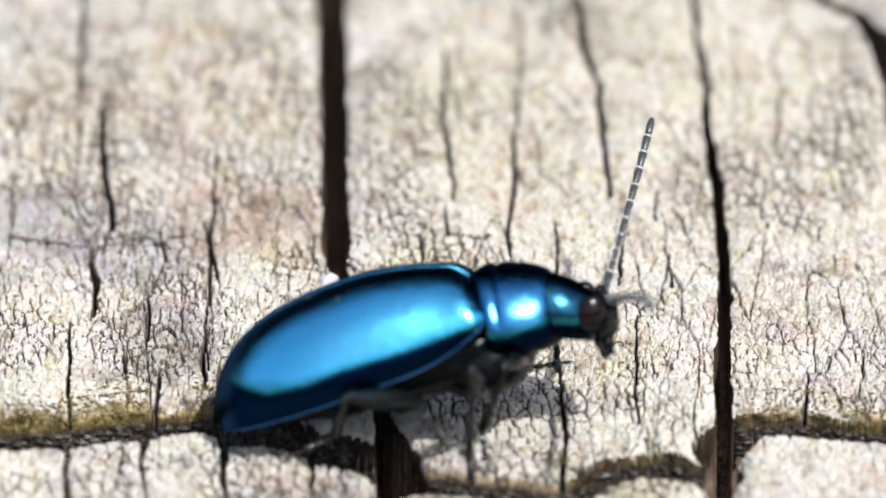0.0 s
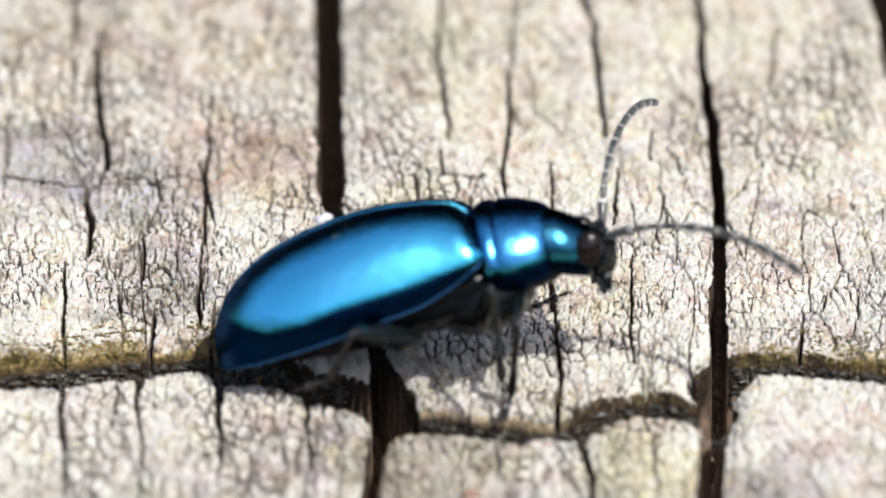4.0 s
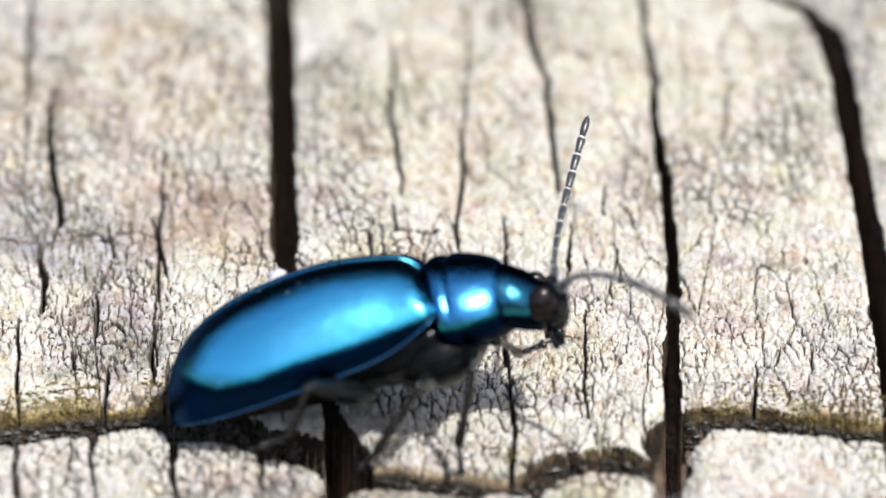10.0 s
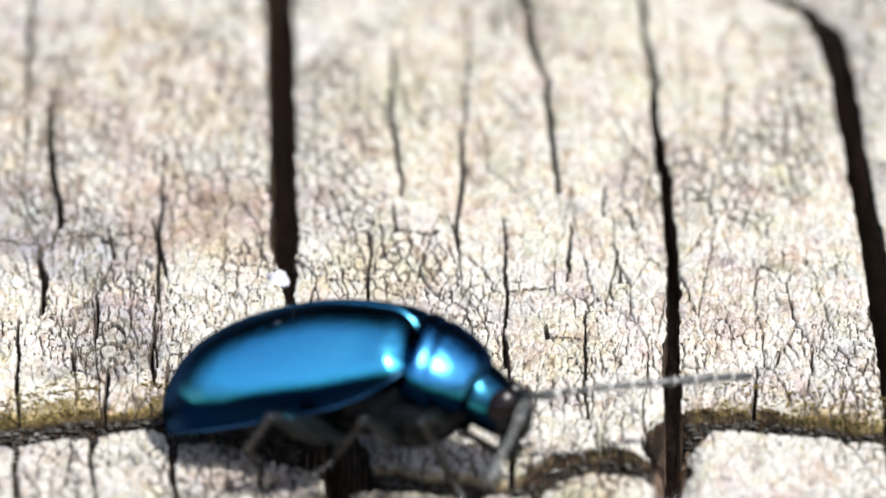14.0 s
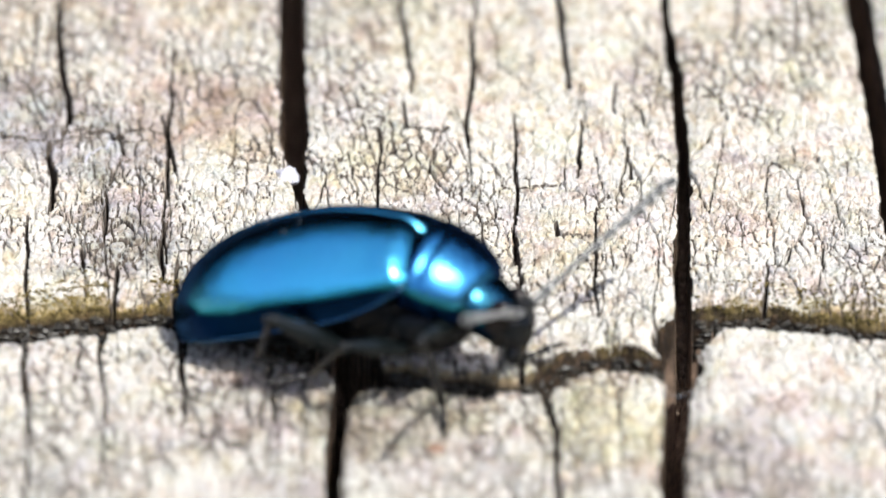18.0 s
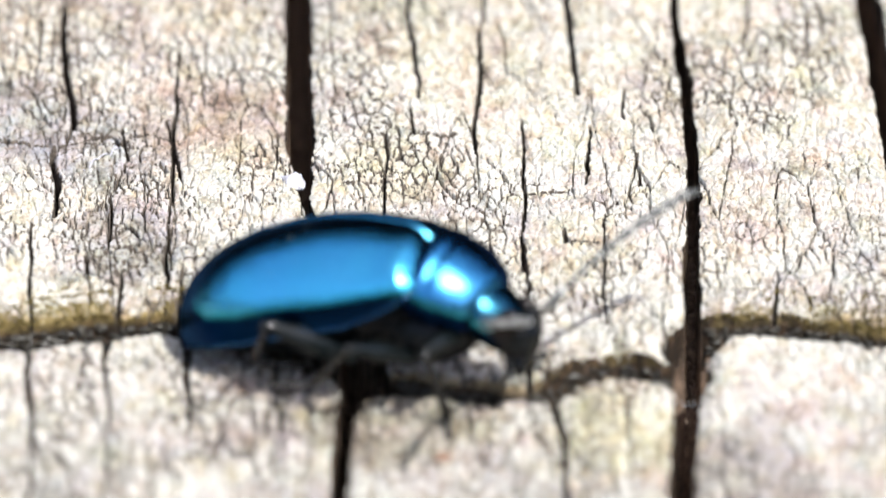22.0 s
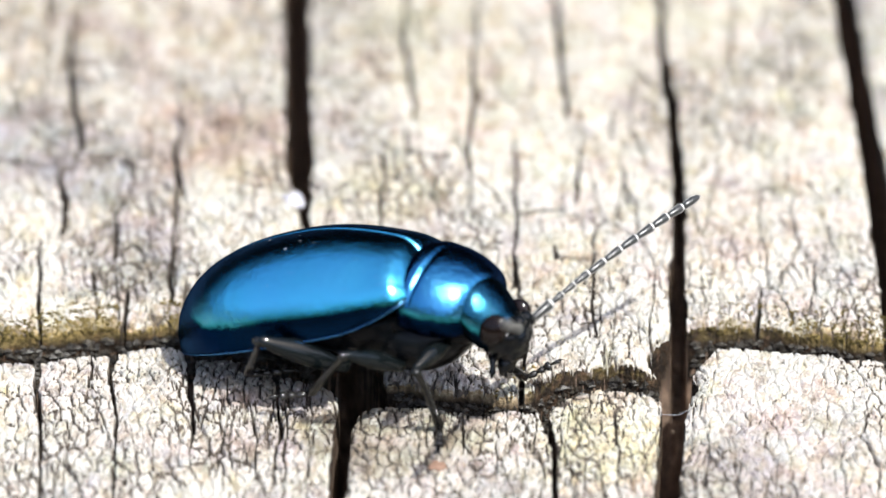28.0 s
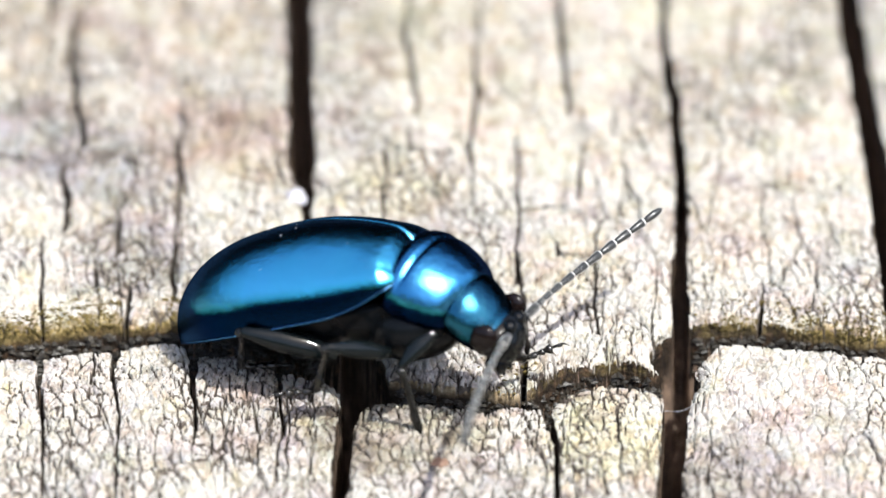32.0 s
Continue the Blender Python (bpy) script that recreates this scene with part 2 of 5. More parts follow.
def shell_material(name, base, dark, rough=0.24, lo=0.26, hi=0.44, green=None, rise=0.0, worn_in=0.16):
    """Structural blue gloss that fades where the shell turns away, over a dark polished ground."""
    m, n, l, b = material(name)
    v = coords(n, l)
    tint = noise_tex(n, l, v, 1.0, 3, 0.5)
    pits = n.new("ShaderNodeTexVoronoi")
    pits.inputs["Scale"].default_value = 15.0
    l.new(v, pits.inputs["Vector"])
    pit = ramp(n, l, pits.outputs["Distance"], [(0.0, (0, 0, 0)), (0.3, (1, 1, 1))])
    grain = noise_tex(n, l, v, 30.0, 3, 0.6)
    scuff = noise_tex(n, l, v, 5.0, 3, 0.6)
    bump(n, l, b, [(scuff, worn_in, 0.02), (pit, 0.16, 0.010), (grain, 0.55, 0.011)])
    normal = b.inputs["Normal"].links[0].from_socket
    blue = n.new("ShaderNodeBsdfMetallic")
    blue.fresnel_type = "F82"
    blue.inputs["Roughness"].default_value = rough
    blue.inputs["Edge Tint"].default_value = (0.05, 0.03, 0.2, 1)
    hue = mix(n, l, tint, base, (base[0] * 0.7, base[1] * 1.08, base[2] * 0.9))
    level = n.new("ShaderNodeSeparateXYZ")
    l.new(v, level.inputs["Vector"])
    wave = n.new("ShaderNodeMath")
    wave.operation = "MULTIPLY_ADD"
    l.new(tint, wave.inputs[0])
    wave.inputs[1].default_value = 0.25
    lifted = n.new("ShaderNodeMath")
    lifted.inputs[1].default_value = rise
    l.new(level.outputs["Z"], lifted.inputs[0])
    # the tail end sinks too, so its dark reflection is painted navy
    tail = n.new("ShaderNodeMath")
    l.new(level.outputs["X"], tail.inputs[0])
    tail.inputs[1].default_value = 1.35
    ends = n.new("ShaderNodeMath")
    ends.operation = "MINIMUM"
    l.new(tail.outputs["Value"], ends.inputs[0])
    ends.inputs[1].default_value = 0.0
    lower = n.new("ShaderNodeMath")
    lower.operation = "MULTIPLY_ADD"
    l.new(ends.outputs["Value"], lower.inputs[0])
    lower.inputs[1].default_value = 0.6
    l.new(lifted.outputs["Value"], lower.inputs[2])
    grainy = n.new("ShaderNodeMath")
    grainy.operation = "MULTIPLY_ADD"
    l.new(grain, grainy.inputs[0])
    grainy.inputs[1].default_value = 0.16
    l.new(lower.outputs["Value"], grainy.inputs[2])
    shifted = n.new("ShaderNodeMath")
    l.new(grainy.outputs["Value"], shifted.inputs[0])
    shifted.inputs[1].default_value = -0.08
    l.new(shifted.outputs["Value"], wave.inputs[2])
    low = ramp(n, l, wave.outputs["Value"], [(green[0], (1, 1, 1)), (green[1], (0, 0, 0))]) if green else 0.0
    flank_shade = ramp(n, l, wave.outputs["Value"], [(green[0] - 0.03, (1, 1, 1)), (green[0] + 0.05, (0, 0, 0))]) if green else 0.0
    hue = mix(n, l, low, hue, (0.05, 0.46, 0.55))         # blue over green to navy: the lower side's dark reflection put into the colour
    hue = mix(n, l, flank_shade, hue, (0.002, 0.012, 0.036))
    worn = ramp(n, l, noise_tex(n, l, coords(n, l, (0.6, 2.5, 2.5)), 4.0, 5, 0.7), [(0.60, (0, 0, 0)), (0.75, (0.35, 0.35, 0.35))])
    l.new(mix(n, l, mix(n, l, flank_shade, worn, (0, 0, 0)), hue, (0.42, 0.66, 0.86)), blue.inputs["Base Color"])
    deep = n.new("ShaderNodeBsdfAnisotropic")
    deep.inputs["Roughness"].default_value = 0.2
    deep.inputs["Color"].default_value = (*dark, 1)
    l.new(normal, blue.inputs["Normal"])
    l.new(normal, deep.inputs["Normal"])
    turn = n.new("ShaderNodeLayerWeight")
    turn.inputs["Blend"].default_value = 0.5
    l.new(normal, turn.inputs["Normal"])
    gloss = ramp(n, l, turn.outputs["Facing"], [(lo, (1, 1, 1)), (hi, (0, 0, 0))])
    both = n.new("ShaderNodeMixShader")
    l.new(gloss, both.inputs["Fac"])
    l.new(deep.outputs["BSDF"], both.inputs[1])
    l.new(blue.outputs["BSDF"], both.inputs[2])
    l.new(both.outputs["Shader"], n["Material Output"].inputs["Surface"])
    return m


def chitin_material(name, base, rough=0.25, spec=0.6, fuzz=0.0, lumps=0.006):
    m, n, l, b = material(name)
    v = coords(n, l)
    f = noise_tex(n, l, v, 6.0, 4, 0.6)
    l.new(mix(n, l, f, base, tuple(x * 1.8 + 0.001 for x in base)), b.inputs["Base Color"])
    b.inputs["Roughness"].default_value, b.inputs["Specular IOR Level"].default_value = rough, spec
    b.inputs["Sheen Weight"].default_value, b.inputs["Sheen Roughness"].default_value = fuzz, 0.4
    bump(n, l, b, [(noise_tex(n, l, v, 9.0, 3, 0.6), 0.4, lumps), (noise_tex(n, l, v, 25.0, 3, 0.6), 0.12, 0.006)])
    return m


def rough_material(name, a, c, scale, rough=0.85, spec=0.12):
    m, n, l, b = material(name)
    f = noise_tex(n, l, coords(n, l), scale, 5, 0.65)
    l.new(ramp(n, l, f, [(0.3, a), (0.7, c)]), b.inputs["Base Color"])
    b.inputs["Roughness"].default_value, b.inputs["Specular IOR Level"].default_value = rough, spec
    bump(n, l, b, [(f, 0.5, 0.3 / scale)])
    return m


def wall_material():
    """Dark wood that paints in the shade inside the cracks, with one tan stretch painted as sunlit."""
    m, n, l, b = material("crack_wall")
    v = coords(n, l)
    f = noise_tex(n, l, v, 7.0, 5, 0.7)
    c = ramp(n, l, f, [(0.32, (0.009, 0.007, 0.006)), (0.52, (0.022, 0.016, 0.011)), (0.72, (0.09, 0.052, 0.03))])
    place = n.new("ShaderNodeMapping")
    place.inputs["Location"].default_value = (-0.05 / 1.1, 3.1, 0)
    place.inputs["Scale"].default_value = (1 / 1.1, 1.0, 0)
    l.new(v, place.inputs["Vector"])
    far = n.new("ShaderNodeVectorMath")
    far.operation = "LENGTH"
    l.new(place.outputs["Vector"], far.inputs[0])
    ragged = n.new("ShaderNodeMath")
    ragged.operation = "MULTIPLY_ADD"
    l.new(noise_tex(n, l, v, 3.0, 5, 0.7), ragged.inputs[0])
    ragged.inputs[1].default_value = -1.0
    l.new(far.outputs["Value"], ragged.inputs[2])
    sunlit = ramp(n, l, ragged.outputs["Value"], [(0.2, (1, 1, 1)), (0.6, (0, 0, 0))])
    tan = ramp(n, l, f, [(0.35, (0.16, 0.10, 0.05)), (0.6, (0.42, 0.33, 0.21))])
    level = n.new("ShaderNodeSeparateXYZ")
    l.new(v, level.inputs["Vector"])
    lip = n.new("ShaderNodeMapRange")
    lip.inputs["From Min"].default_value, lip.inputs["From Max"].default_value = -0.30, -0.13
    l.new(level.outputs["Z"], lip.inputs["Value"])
    wall = mix(n, l, mix(n, l, sunlit, (0.0, 0.0, 0.0), lip.outputs["Result"]), c, tan)
    grown = mix(n, l, algae_cover(n, l, v), (0.0, 0.0, 0.0), lip.outputs["Result"])
    l.new(mix(n, l, grown, wall, algae_colour(n, l, v)), b.inputs["Base Color"])
    b.inputs["Roughness"].default_value, b.inputs["Specular IOR Level"].default_value = 0.75, 0.10
    bump(n, l, b, [(noise_tex(n, l, v, 5.0, 4, 0.7), 0.9, 0.12), (f, 0.6, 0.05)])
    return m


WOOD = wood_material()
WALL = wall_material()
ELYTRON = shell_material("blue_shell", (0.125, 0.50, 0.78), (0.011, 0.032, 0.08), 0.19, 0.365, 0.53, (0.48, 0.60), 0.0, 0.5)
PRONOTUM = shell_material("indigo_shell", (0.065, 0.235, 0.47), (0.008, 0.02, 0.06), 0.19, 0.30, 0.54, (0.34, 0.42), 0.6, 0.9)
RIM = shell_material("rim_shell", (0.08, 0.18, 0.36), (0.03, 0.06, 0.14), 0.2, 0.4, 0.8)
BLACK = chitin_material("black_chitin", (0.002, 0.0025, 0.003), 0.20, 0.10, 0.0, 0.010)
LEG = chitin_material("leg_chitin", (0.002, 0.003, 0.0032), 0.08, 0.25, 0.0, 0.004)
SHIN = chitin_material("shin_chitin", (0.004, 0.004, 0.0036), 0.09, 0.36, 0.0, 0.004)
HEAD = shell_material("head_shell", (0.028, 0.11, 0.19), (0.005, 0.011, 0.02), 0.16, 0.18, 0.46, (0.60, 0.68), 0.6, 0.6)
FACE = chitin_material("face_chitin", (0.0012, 0.0016, 0.002), 0.09, 0.22, 0.0, 0.024)
EYE_DARK = chitin_material("eye_surface", (0.0035, 0.0018, 0.0015), 0.15, 0.22)
ANTENNA = chitin_material("antenna_chitin", (0.014, 0.014, 0.013), 0.30, 0.5, 0.5)
# joints in two tones: sunlit paint for the far feeler, dimmer for the near
JOINT_LIT = chitin_material("antenna_joint_lit", (0.26, 0.255, 0.24), 0.4, 0.5, 0.0)
JOINT_DIM = chitin_material("antenna_joint_dim", (0.07, 0.068, 0.062), 0.4, 0.4, 0.0)
TARSUS = chitin_material("tarsus_pad", (0.010, 0.009, 0.008), 0.2, 0.5, 0.0)
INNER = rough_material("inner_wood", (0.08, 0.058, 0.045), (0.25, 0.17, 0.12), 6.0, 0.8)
MOSS = rough_material("moss_green", (0.045, 0.036, 0.012), (0.17, 0.125, 0.045), 3.0)
HUMUS = rough_material("black_humus", (0.008, 0.007, 0.006), (0.045, 0.038, 0.028), 9.0, 0.36, 0.24)
CHIP = rough_material("pale_chip", (0.26, 0.25, 0.27), (0.44, 0.43, 0.46), 9.0)
# dark fill painted on cracked faces, standing in for shade in their depth
CRACK_SHADE = rough_material("crack_shade", (0.032, 0.026, 0.022), (0.12, 0.098, 0.08), 14.0, 0.9)
DUST = rough_material("pale_dust", (0.25, 0.26, 0.28), (0.4, 0.42, 0.45), 20.0)
FLAKE = rough_material("brown_flake", (0.11, 0.065, 0.045), (0.22, 0.14, 0.10), 9.0)
GRAIN_TAN = rough_material("tan_grain", (0.35, 0.2, 0.08), (0.5, 0.33, 0.14), 6.0)
SOIL = rough_material("soil_grass", (0.04, 0.05, 0.02), (0.09, 0.10, 0.04), 0.02)
LEAFWALL = rough_material("hedge_green", (0.007, 0.010, 0.008), (0.016, 0.020, 0.014), 0.003)

# ---- helpers of this scene ----
def link_mesh(name, bm, mat, smooth=True):
    me = bpy.data.meshes.new(name)
    bm.to_mesh(me)
    bm.free()
    me.materials.append(mat)
    if smooth:
        me.polygons.foreach_set("use_smooth", [True] * len(me.polygons))
    return new(name, me)


def part(name, bm, mat, parent, label="", smooth=True):
    ob = link_mesh(name, bm, mat, smooth)
    ob.parent = parent
    if label:
        tagged(ob, label=label)
    return ob


def loft(bm, rings, closed=True, caps=True):
    """Skin a row of rings of points in millimetres."""
    made = [[bm.verts.new(Vector(p) * MM) for p in ring] for ring in rings]
    k = len(rings[0])
    for a, b in zip(made, made[1:]):
        for i in range(k if closed else k - 1):
            j = (i + 1) % k
            bm.faces.new((a[i], a[j], b[j], b[i]))
    if caps and closed:
        bm.faces.new(list(reversed(made[0])))
        bm.faces.new(made[-1])
    return bm


def ellipsoid(bm, centre, size, turn=(0, 0, 0), u=20, v=12):
    m = Euler([radians(a) for a in turn]).to_matrix()
    c = Vector(centre)
    rings = []
    for i in range(1, v):
        a = math.pi * i / v
        rings.append([c + m @ Vector((-math.cos(a) * size[0], math.sin(a) * math.cos(2 * math.pi * j / u) * size[1],
                                      math.sin(a) * math.sin(2 * math.pi * j / u) * size[2])) for j in range(u)])
    made = [[bm.verts.new(p * MM) for p in ring] for ring in rings]
    for a, b in zip(made, made[1:]):
        for i in range(u):
            bm.faces.new((a[i], b[i], b[(i + 1) % u], a[(i + 1) % u]))
    for ring, x, flip in ((made[0], -1, False), (made[-1], 1, True)):
        tip = bm.verts.new((c + m @ Vector((x * size[0], 0, 0))) * MM)
        for i in range(u):
            f = (tip, ring[i], ring[(i + 1) % u])
            bm.faces.new(f if not flip else f[::-1])
    return bm


def limb(bm, stations, u=14, flat=1.0):
    """A tube along x: stations of (x, z, radius)."""
    rings = [[(x, r * flat * math.cos(2 * math.pi * j / u), z + r * math.sin(2 * math.pi * j / u)) for j in range(u)] for x, z, r in stations]
    return loft(bm, rings)


def aim(p, d, up=(0, 0, 1)):
    x = Vector(d).normalized()
    y = Vector(up).cross(x).normalized()
    z = x.cross(y)
    m = Matrix((x, y, z)).transposed().to_4x4()
    m.translation = Vector(p) * MM
    return m


# ---- ground, unseen closing wall of foliage ----
def build_surroundings():
    bm = bmesh.new()
    bmesh.ops.create_grid(bm, x_segments=40, y_segments=40, size=400)
    for v in bm.verts:
        r = v.co.length
        v.co.z = -0.09 + (0.15 * noise.noise(v.co * 0.05) if r > 12 else 0)
    ob = link_mesh("ground", bm, SOIL)
    tagged(ob, "dark green and brown grassy ground under the timber", "ground", kind="structure")
    # unseen foliage ring, added to border the sky mirrored in the shell
    bm = bmesh.new()
    n, rows = 160, 14
    grid = []
    for j in range(rows + 1):
        ring = []
        for i in range(n + 1):
            a = 2 * math.pi * i / n
            back = max(0, math.sin(a)) ** 2.0                  # leans over at the back, so the shell mirrors a dark border
            h = (1.2 + 4.6 * back) * j / rows
            p = Vector((math.cos(a) * 6, math.sin(a) * 6, h - 0.1))
            r = 6 - 1.5 * back * (j / rows) ** 2 + 0.9 * noise.noise(p * 0.6) + 0.4 * noise.noise(p * 2.1) + (0.6 * noise.noise(p * 1.3) if j == rows else 0)
            ring.append(bm.verts.new((math.cos(a) * r, math.sin(a) * r, p.z + (0.9 * noise.noise(p * 0.9) if j == rows else 0))))
        grid.append(ring)
    for a, b in zip(grid, grid[1:]):
        for i in range(n):
            bm.faces.new((a[i], a[i + 1], b[i + 1], b[i]))
    ob = link_mesh("backdrop", bm, LEAFWALL)
    tagged(ob, "unseen dark green wall of foliage around the timber", "foliage", kind="structure")


# ---- the cracked timber ----
rng = np.random.RandomState(7)
TABLE = rng.rand(256, 256).astype(np.float32)


def value_noise(x, y):
    xi, yi = np.floor(x).astype(int), np.floor(y).astype(int)
    fx, fy = x - xi, y - yi
    fx, fy = fx * fx * (3 - 2 * fx), fy * fy * (3 - 2 * fy)
    a, b = TABLE[yi & 255, xi & 255], TABLE[yi & 255, (xi + 1) & 255]
    c, d = TABLE[(yi + 1) & 255, xi & 255], TABLE[(yi + 1) & 255, (xi + 1) & 255]
    return (a + (b - a) * fx) * (1 - fy) + (c + (d - c) * fx) * fy - 0.5


def fractal(x, y, octaves=4, gain=0.55):
    s, amp = np.zeros_like(x), 1.0
    for k in range(octaves):
        s += amp * value_noise(x * 2 ** k + 17.3 * k, y * 2 ** k + 9.1 * k)
        amp *= gain
    return s


def cells(x, y, seed):
    """Distance to the border between the two nearest of jittered points, and the nearest point's random number."""
    r = np.random.RandomState(seed)
    jx, jy, tag = (r.rand(256, 256).astype(np.float32) for _ in range(3))
    xi, yi = np.floor(x).astype(int), np.floor(y).astype(int)
    d1, d2, t1 = np.full_like(x, 99), np.full_like(x, 99), np.zeros_like(x)
    ax, ay, bx, by = (np.zeros_like(x) for _ in range(4))
    for oy in (-1, 0, 1):
        for ox in (-1, 0, 1):
            cx, cy = xi + ox, yi + oy
            px, py = cx + jx[cy & 255, cx & 255], cy + jy[cy & 255, cx & 255]
            d = (px - x) ** 2 + (py - y) ** 2
            near = d < d1
            second = ~near & (d < d2)
            bx, by = np.where(near, ax, np.where(second, px, bx)), np.where(near, ay, np.where(second, py, by))
            d2 = np.where(near, d1, np.where(second, d, d2))
            t1 = np.where(near, tag[cy & 255, cx & 255], t1)
            ax, ay, d1 = np.where(near, px, ax), np.where(near, py, ay), np.where(near, d, d1)
    return (d2 - d1) / (2 * np.hypot(ax - bx, ay - by) + 0.02), t1


def polyline_gap(x, y, pts):
    """Distance from a polyline less its half-width there, and the half-width."""
    best, width = np.full_like(x, 99), np.zeros_like(x)
    for (ax, ay, aw), (bx, by, bw) in zip(pts, pts[1:]):
        lx, ly = bx - ax, by - ay
        k = np.clip(((x - ax) * lx + (y - ay) * ly) / (lx * lx + ly * ly), 0, 1)
        w = aw + (bw - aw) * k
        d = np.hypot(x - ax - k * lx, y - ay - k * ly) - w
        near = d < best
        best, width = np.where(near, d, best), np.where(near, w, width)
    return best, width


# courses of the cracks: x, y, half-width in millimetres
MAIN = [(-2.14, 12.11, 0.186), (-2.07, 9.24, 0.193), (-1.98, 6.65, 0.179), (-1.93, 4.15, 0.164), (-1.89, 2.35, 0.171), (-1.83, 1.39, 0.100), (-1.79, 0.66, 0.050), (-1.52, -0.56, 0.050), (-1.26, -1.82, 0.100), (-1.06, -2.78, 0.243), (-1.07, -3.46, 0.186), (-1.24, -4.27, 0.121), (-1.28, -4.93, 0.107), (-1.31, -7.00, 0.100)]
RIGHT = [(2.87, 12.11, 0.036), (2.85, 8.91, 0.043), (2.87, 7.93, 0.043), (2.95, 6.49, 0.050), (2.96, 5.23, 0.057), (3.04, 4.00, 0.079), (3.07, 2.64, 0.071), (3.07, 1.17, 0.079), (3.03, -0.27, 0.086), (2.98, -1.68, 0.107), (2.98, -2.78, 0.179), (2.86, -4.13, 0.164), (2.73, -7.00, 0.150)]
FAR = [(4.29, 12.11, 0.057), (4.58, 9.08, 0.071), (5.10, 8.58, 0.107), (5.34, 7.93, 0.157), (5.45, 6.81, 0.171), (5.51, 5.55, 0.157), (5.57, 4.31, 0.143), (5.62, 3.09, 0.143), (5.68, 1.90, 0.150), (5.71, 0.30, 0.143), (5.73, -2.23, 0.129), (5.57, -7.00, 0.114)]
MID_TOP = [(1.23, 12.11, 0.043), (1.27, 8.91, 0.050), (1.33, 7.61, 0.050), (1.52, 6.65, 0.043), (1.58, 5.39, 0.043), (1.61, 4.31, 0.036), (1.66, 3.40, 0.021)]
LEFT_TOP = [(-5.49, 12.11, 0.021), (-5.39, 8.91, 0.029), (-5.36, 7.29, 0.029), (-5.35, 6.17, 0.014)]
LEFT_A = [(-5.02, 6.33, 0.021), (-5.03, 5.55, 0.043), (-4.90, 4.15, 0.043), (-4.80, 2.94, 0.036), (-4.84, 2.50, 0.021)]
LEFT_B = [(-4.84, 2.50, 0.021), (-5.01, 2.20, 0.029), (-4.94, 1.46, 0.036), (-4.92, 0.52, 0.036)]
LEFT_C = [(-5.19, 0.30, 0.014), (-5.17, -0.84, 0.021), (-5.11, -2.23, 0.021)]
LEFT_D = [(-5.12, -2.71, 0.060), (-5.10, -3.05, 0.038), (-5.01, -4.40, 0.021), (-4.93, -7.00, 0.014)]
MID_A = [(-0.48, 7.61, 0.021), (-0.55, 5.86, 0.029), (-0.43, 4.62, 0.029), (-0.37, 3.40, 0.021)]
MID_B = [(0.48, 8.91, 0.014), (0.51, 7.61, 0.014), (0.40, 5.23, 0.021), (0.42, 3.85, 0.029), (0.33, 2.64, 0.029), (0.36, 2.05, 0.021)]
MID_C = [(0.94, 0.01, 0.014), (0.98, -1.12, 0.021), (1.03, -2.37, 0.029), (1.00, -3.06, 0.036), (0.98, -3.87, 0.029)]
NOTCH = [(1.25, -3.60, 0.075), (1.27, -4.10, 0.060), (1.38, -4.93, 0.038), (1.41, -7.00, 0.030)]
RIGHT_A = [(4.09, -0.84, 0.014), (4.03, -1.40, 0.029), (3.98, -2.03, 0.029)]
LEFT_E = [(-3.18, -2.16, 0.070), (-3.17, -2.75, 0.060), (-3.16, -3.30, 0.040), (-3.12, -4.00, 0.021), (-3.12, -4.93, 0.007)]
LEFT_F = [(-4.17, -2.60, 0.055), (-4.16, -2.95, 0.028), (-4.08, -4.40, 0.014), (-4.03, -6.23, 0.014)]
LEFT_G = [(-2.08, -2.95, 0.050), (-2.07, -3.3, 0.024), (-2.05, -4.40, 0.021), (-2.07, -5.72, 0.007)]
LEFT_H = [(-3.51, 4.62, 0.014), (-3.47, 2.64, 0.021), (-3.50, 0.30, 0.014), (-3.43, -0.84, 0.014)]
RIGHT_B = [(3.92, 6.33, 0.014), (3.85, 5.08, 0.014)]
LOW_H = [(-4.44, -2.65, 0.014), (-4.42, -3.46, 0.014)]
LOW_I = [(0.25, -4.07, 0.021), (0.28, -4.80, 0.014)]
LOW_J = [(2.15, -4.13, 0.014), (2.16, -5.32, 0.014)]
HAIR_A = [(-6.02, 2.44, 0.039), (-5.37, 2.39, 0.039), (-5.00, 2.38, 0.039), (-4.64, 2.45, 0.019)]
HAIR_B = [(-4.60, 2.50, 0.019), (-4.28, 2.54, 0.029), (-4.09, 2.27, 0.019)]
HAIR_C = [(-4.16, 2.79, 0.014), (-4.08, 1.98, 0.019), (-4.23, 1.10, 0.019), (-4.21, 0.09, 0.019)]
HAIR_D = [(-4.19, 0.06, 0.029), (-4.02, 0.23, 0.029), (-3.85, -0.01, 0.019)]
HAIR_E = [(-4.19, -0.13, 0.019), (-3.86, -0.17, 0.029)]
HAIR_F = [(-4.53, -0.48, 0.019), (-4.41, -0.91, 0.019), (-4.12, -1.19, 0.014)]
HAIR_G = [(-4.16, -0.84, 0.024), (-3.99, -0.80, 0.029), (-3.83, -0.67, 0.019)]
HAIR_H = [(-4.06, -0.84, 0.019), (-4.03, -1.33, 0.024), (-4.03, -1.75, 0.024)]
HAIR_I = [(-3.57, 3.02, 0.019), (-3.47, 2.42, 0.024), (-3.40, 1.39, 0.019)]
HAIR_J = [(-3.47, 0.09, 0.019), (-3.51, -0.48, 0.024), (-3.47, -1.26, 0.024)]
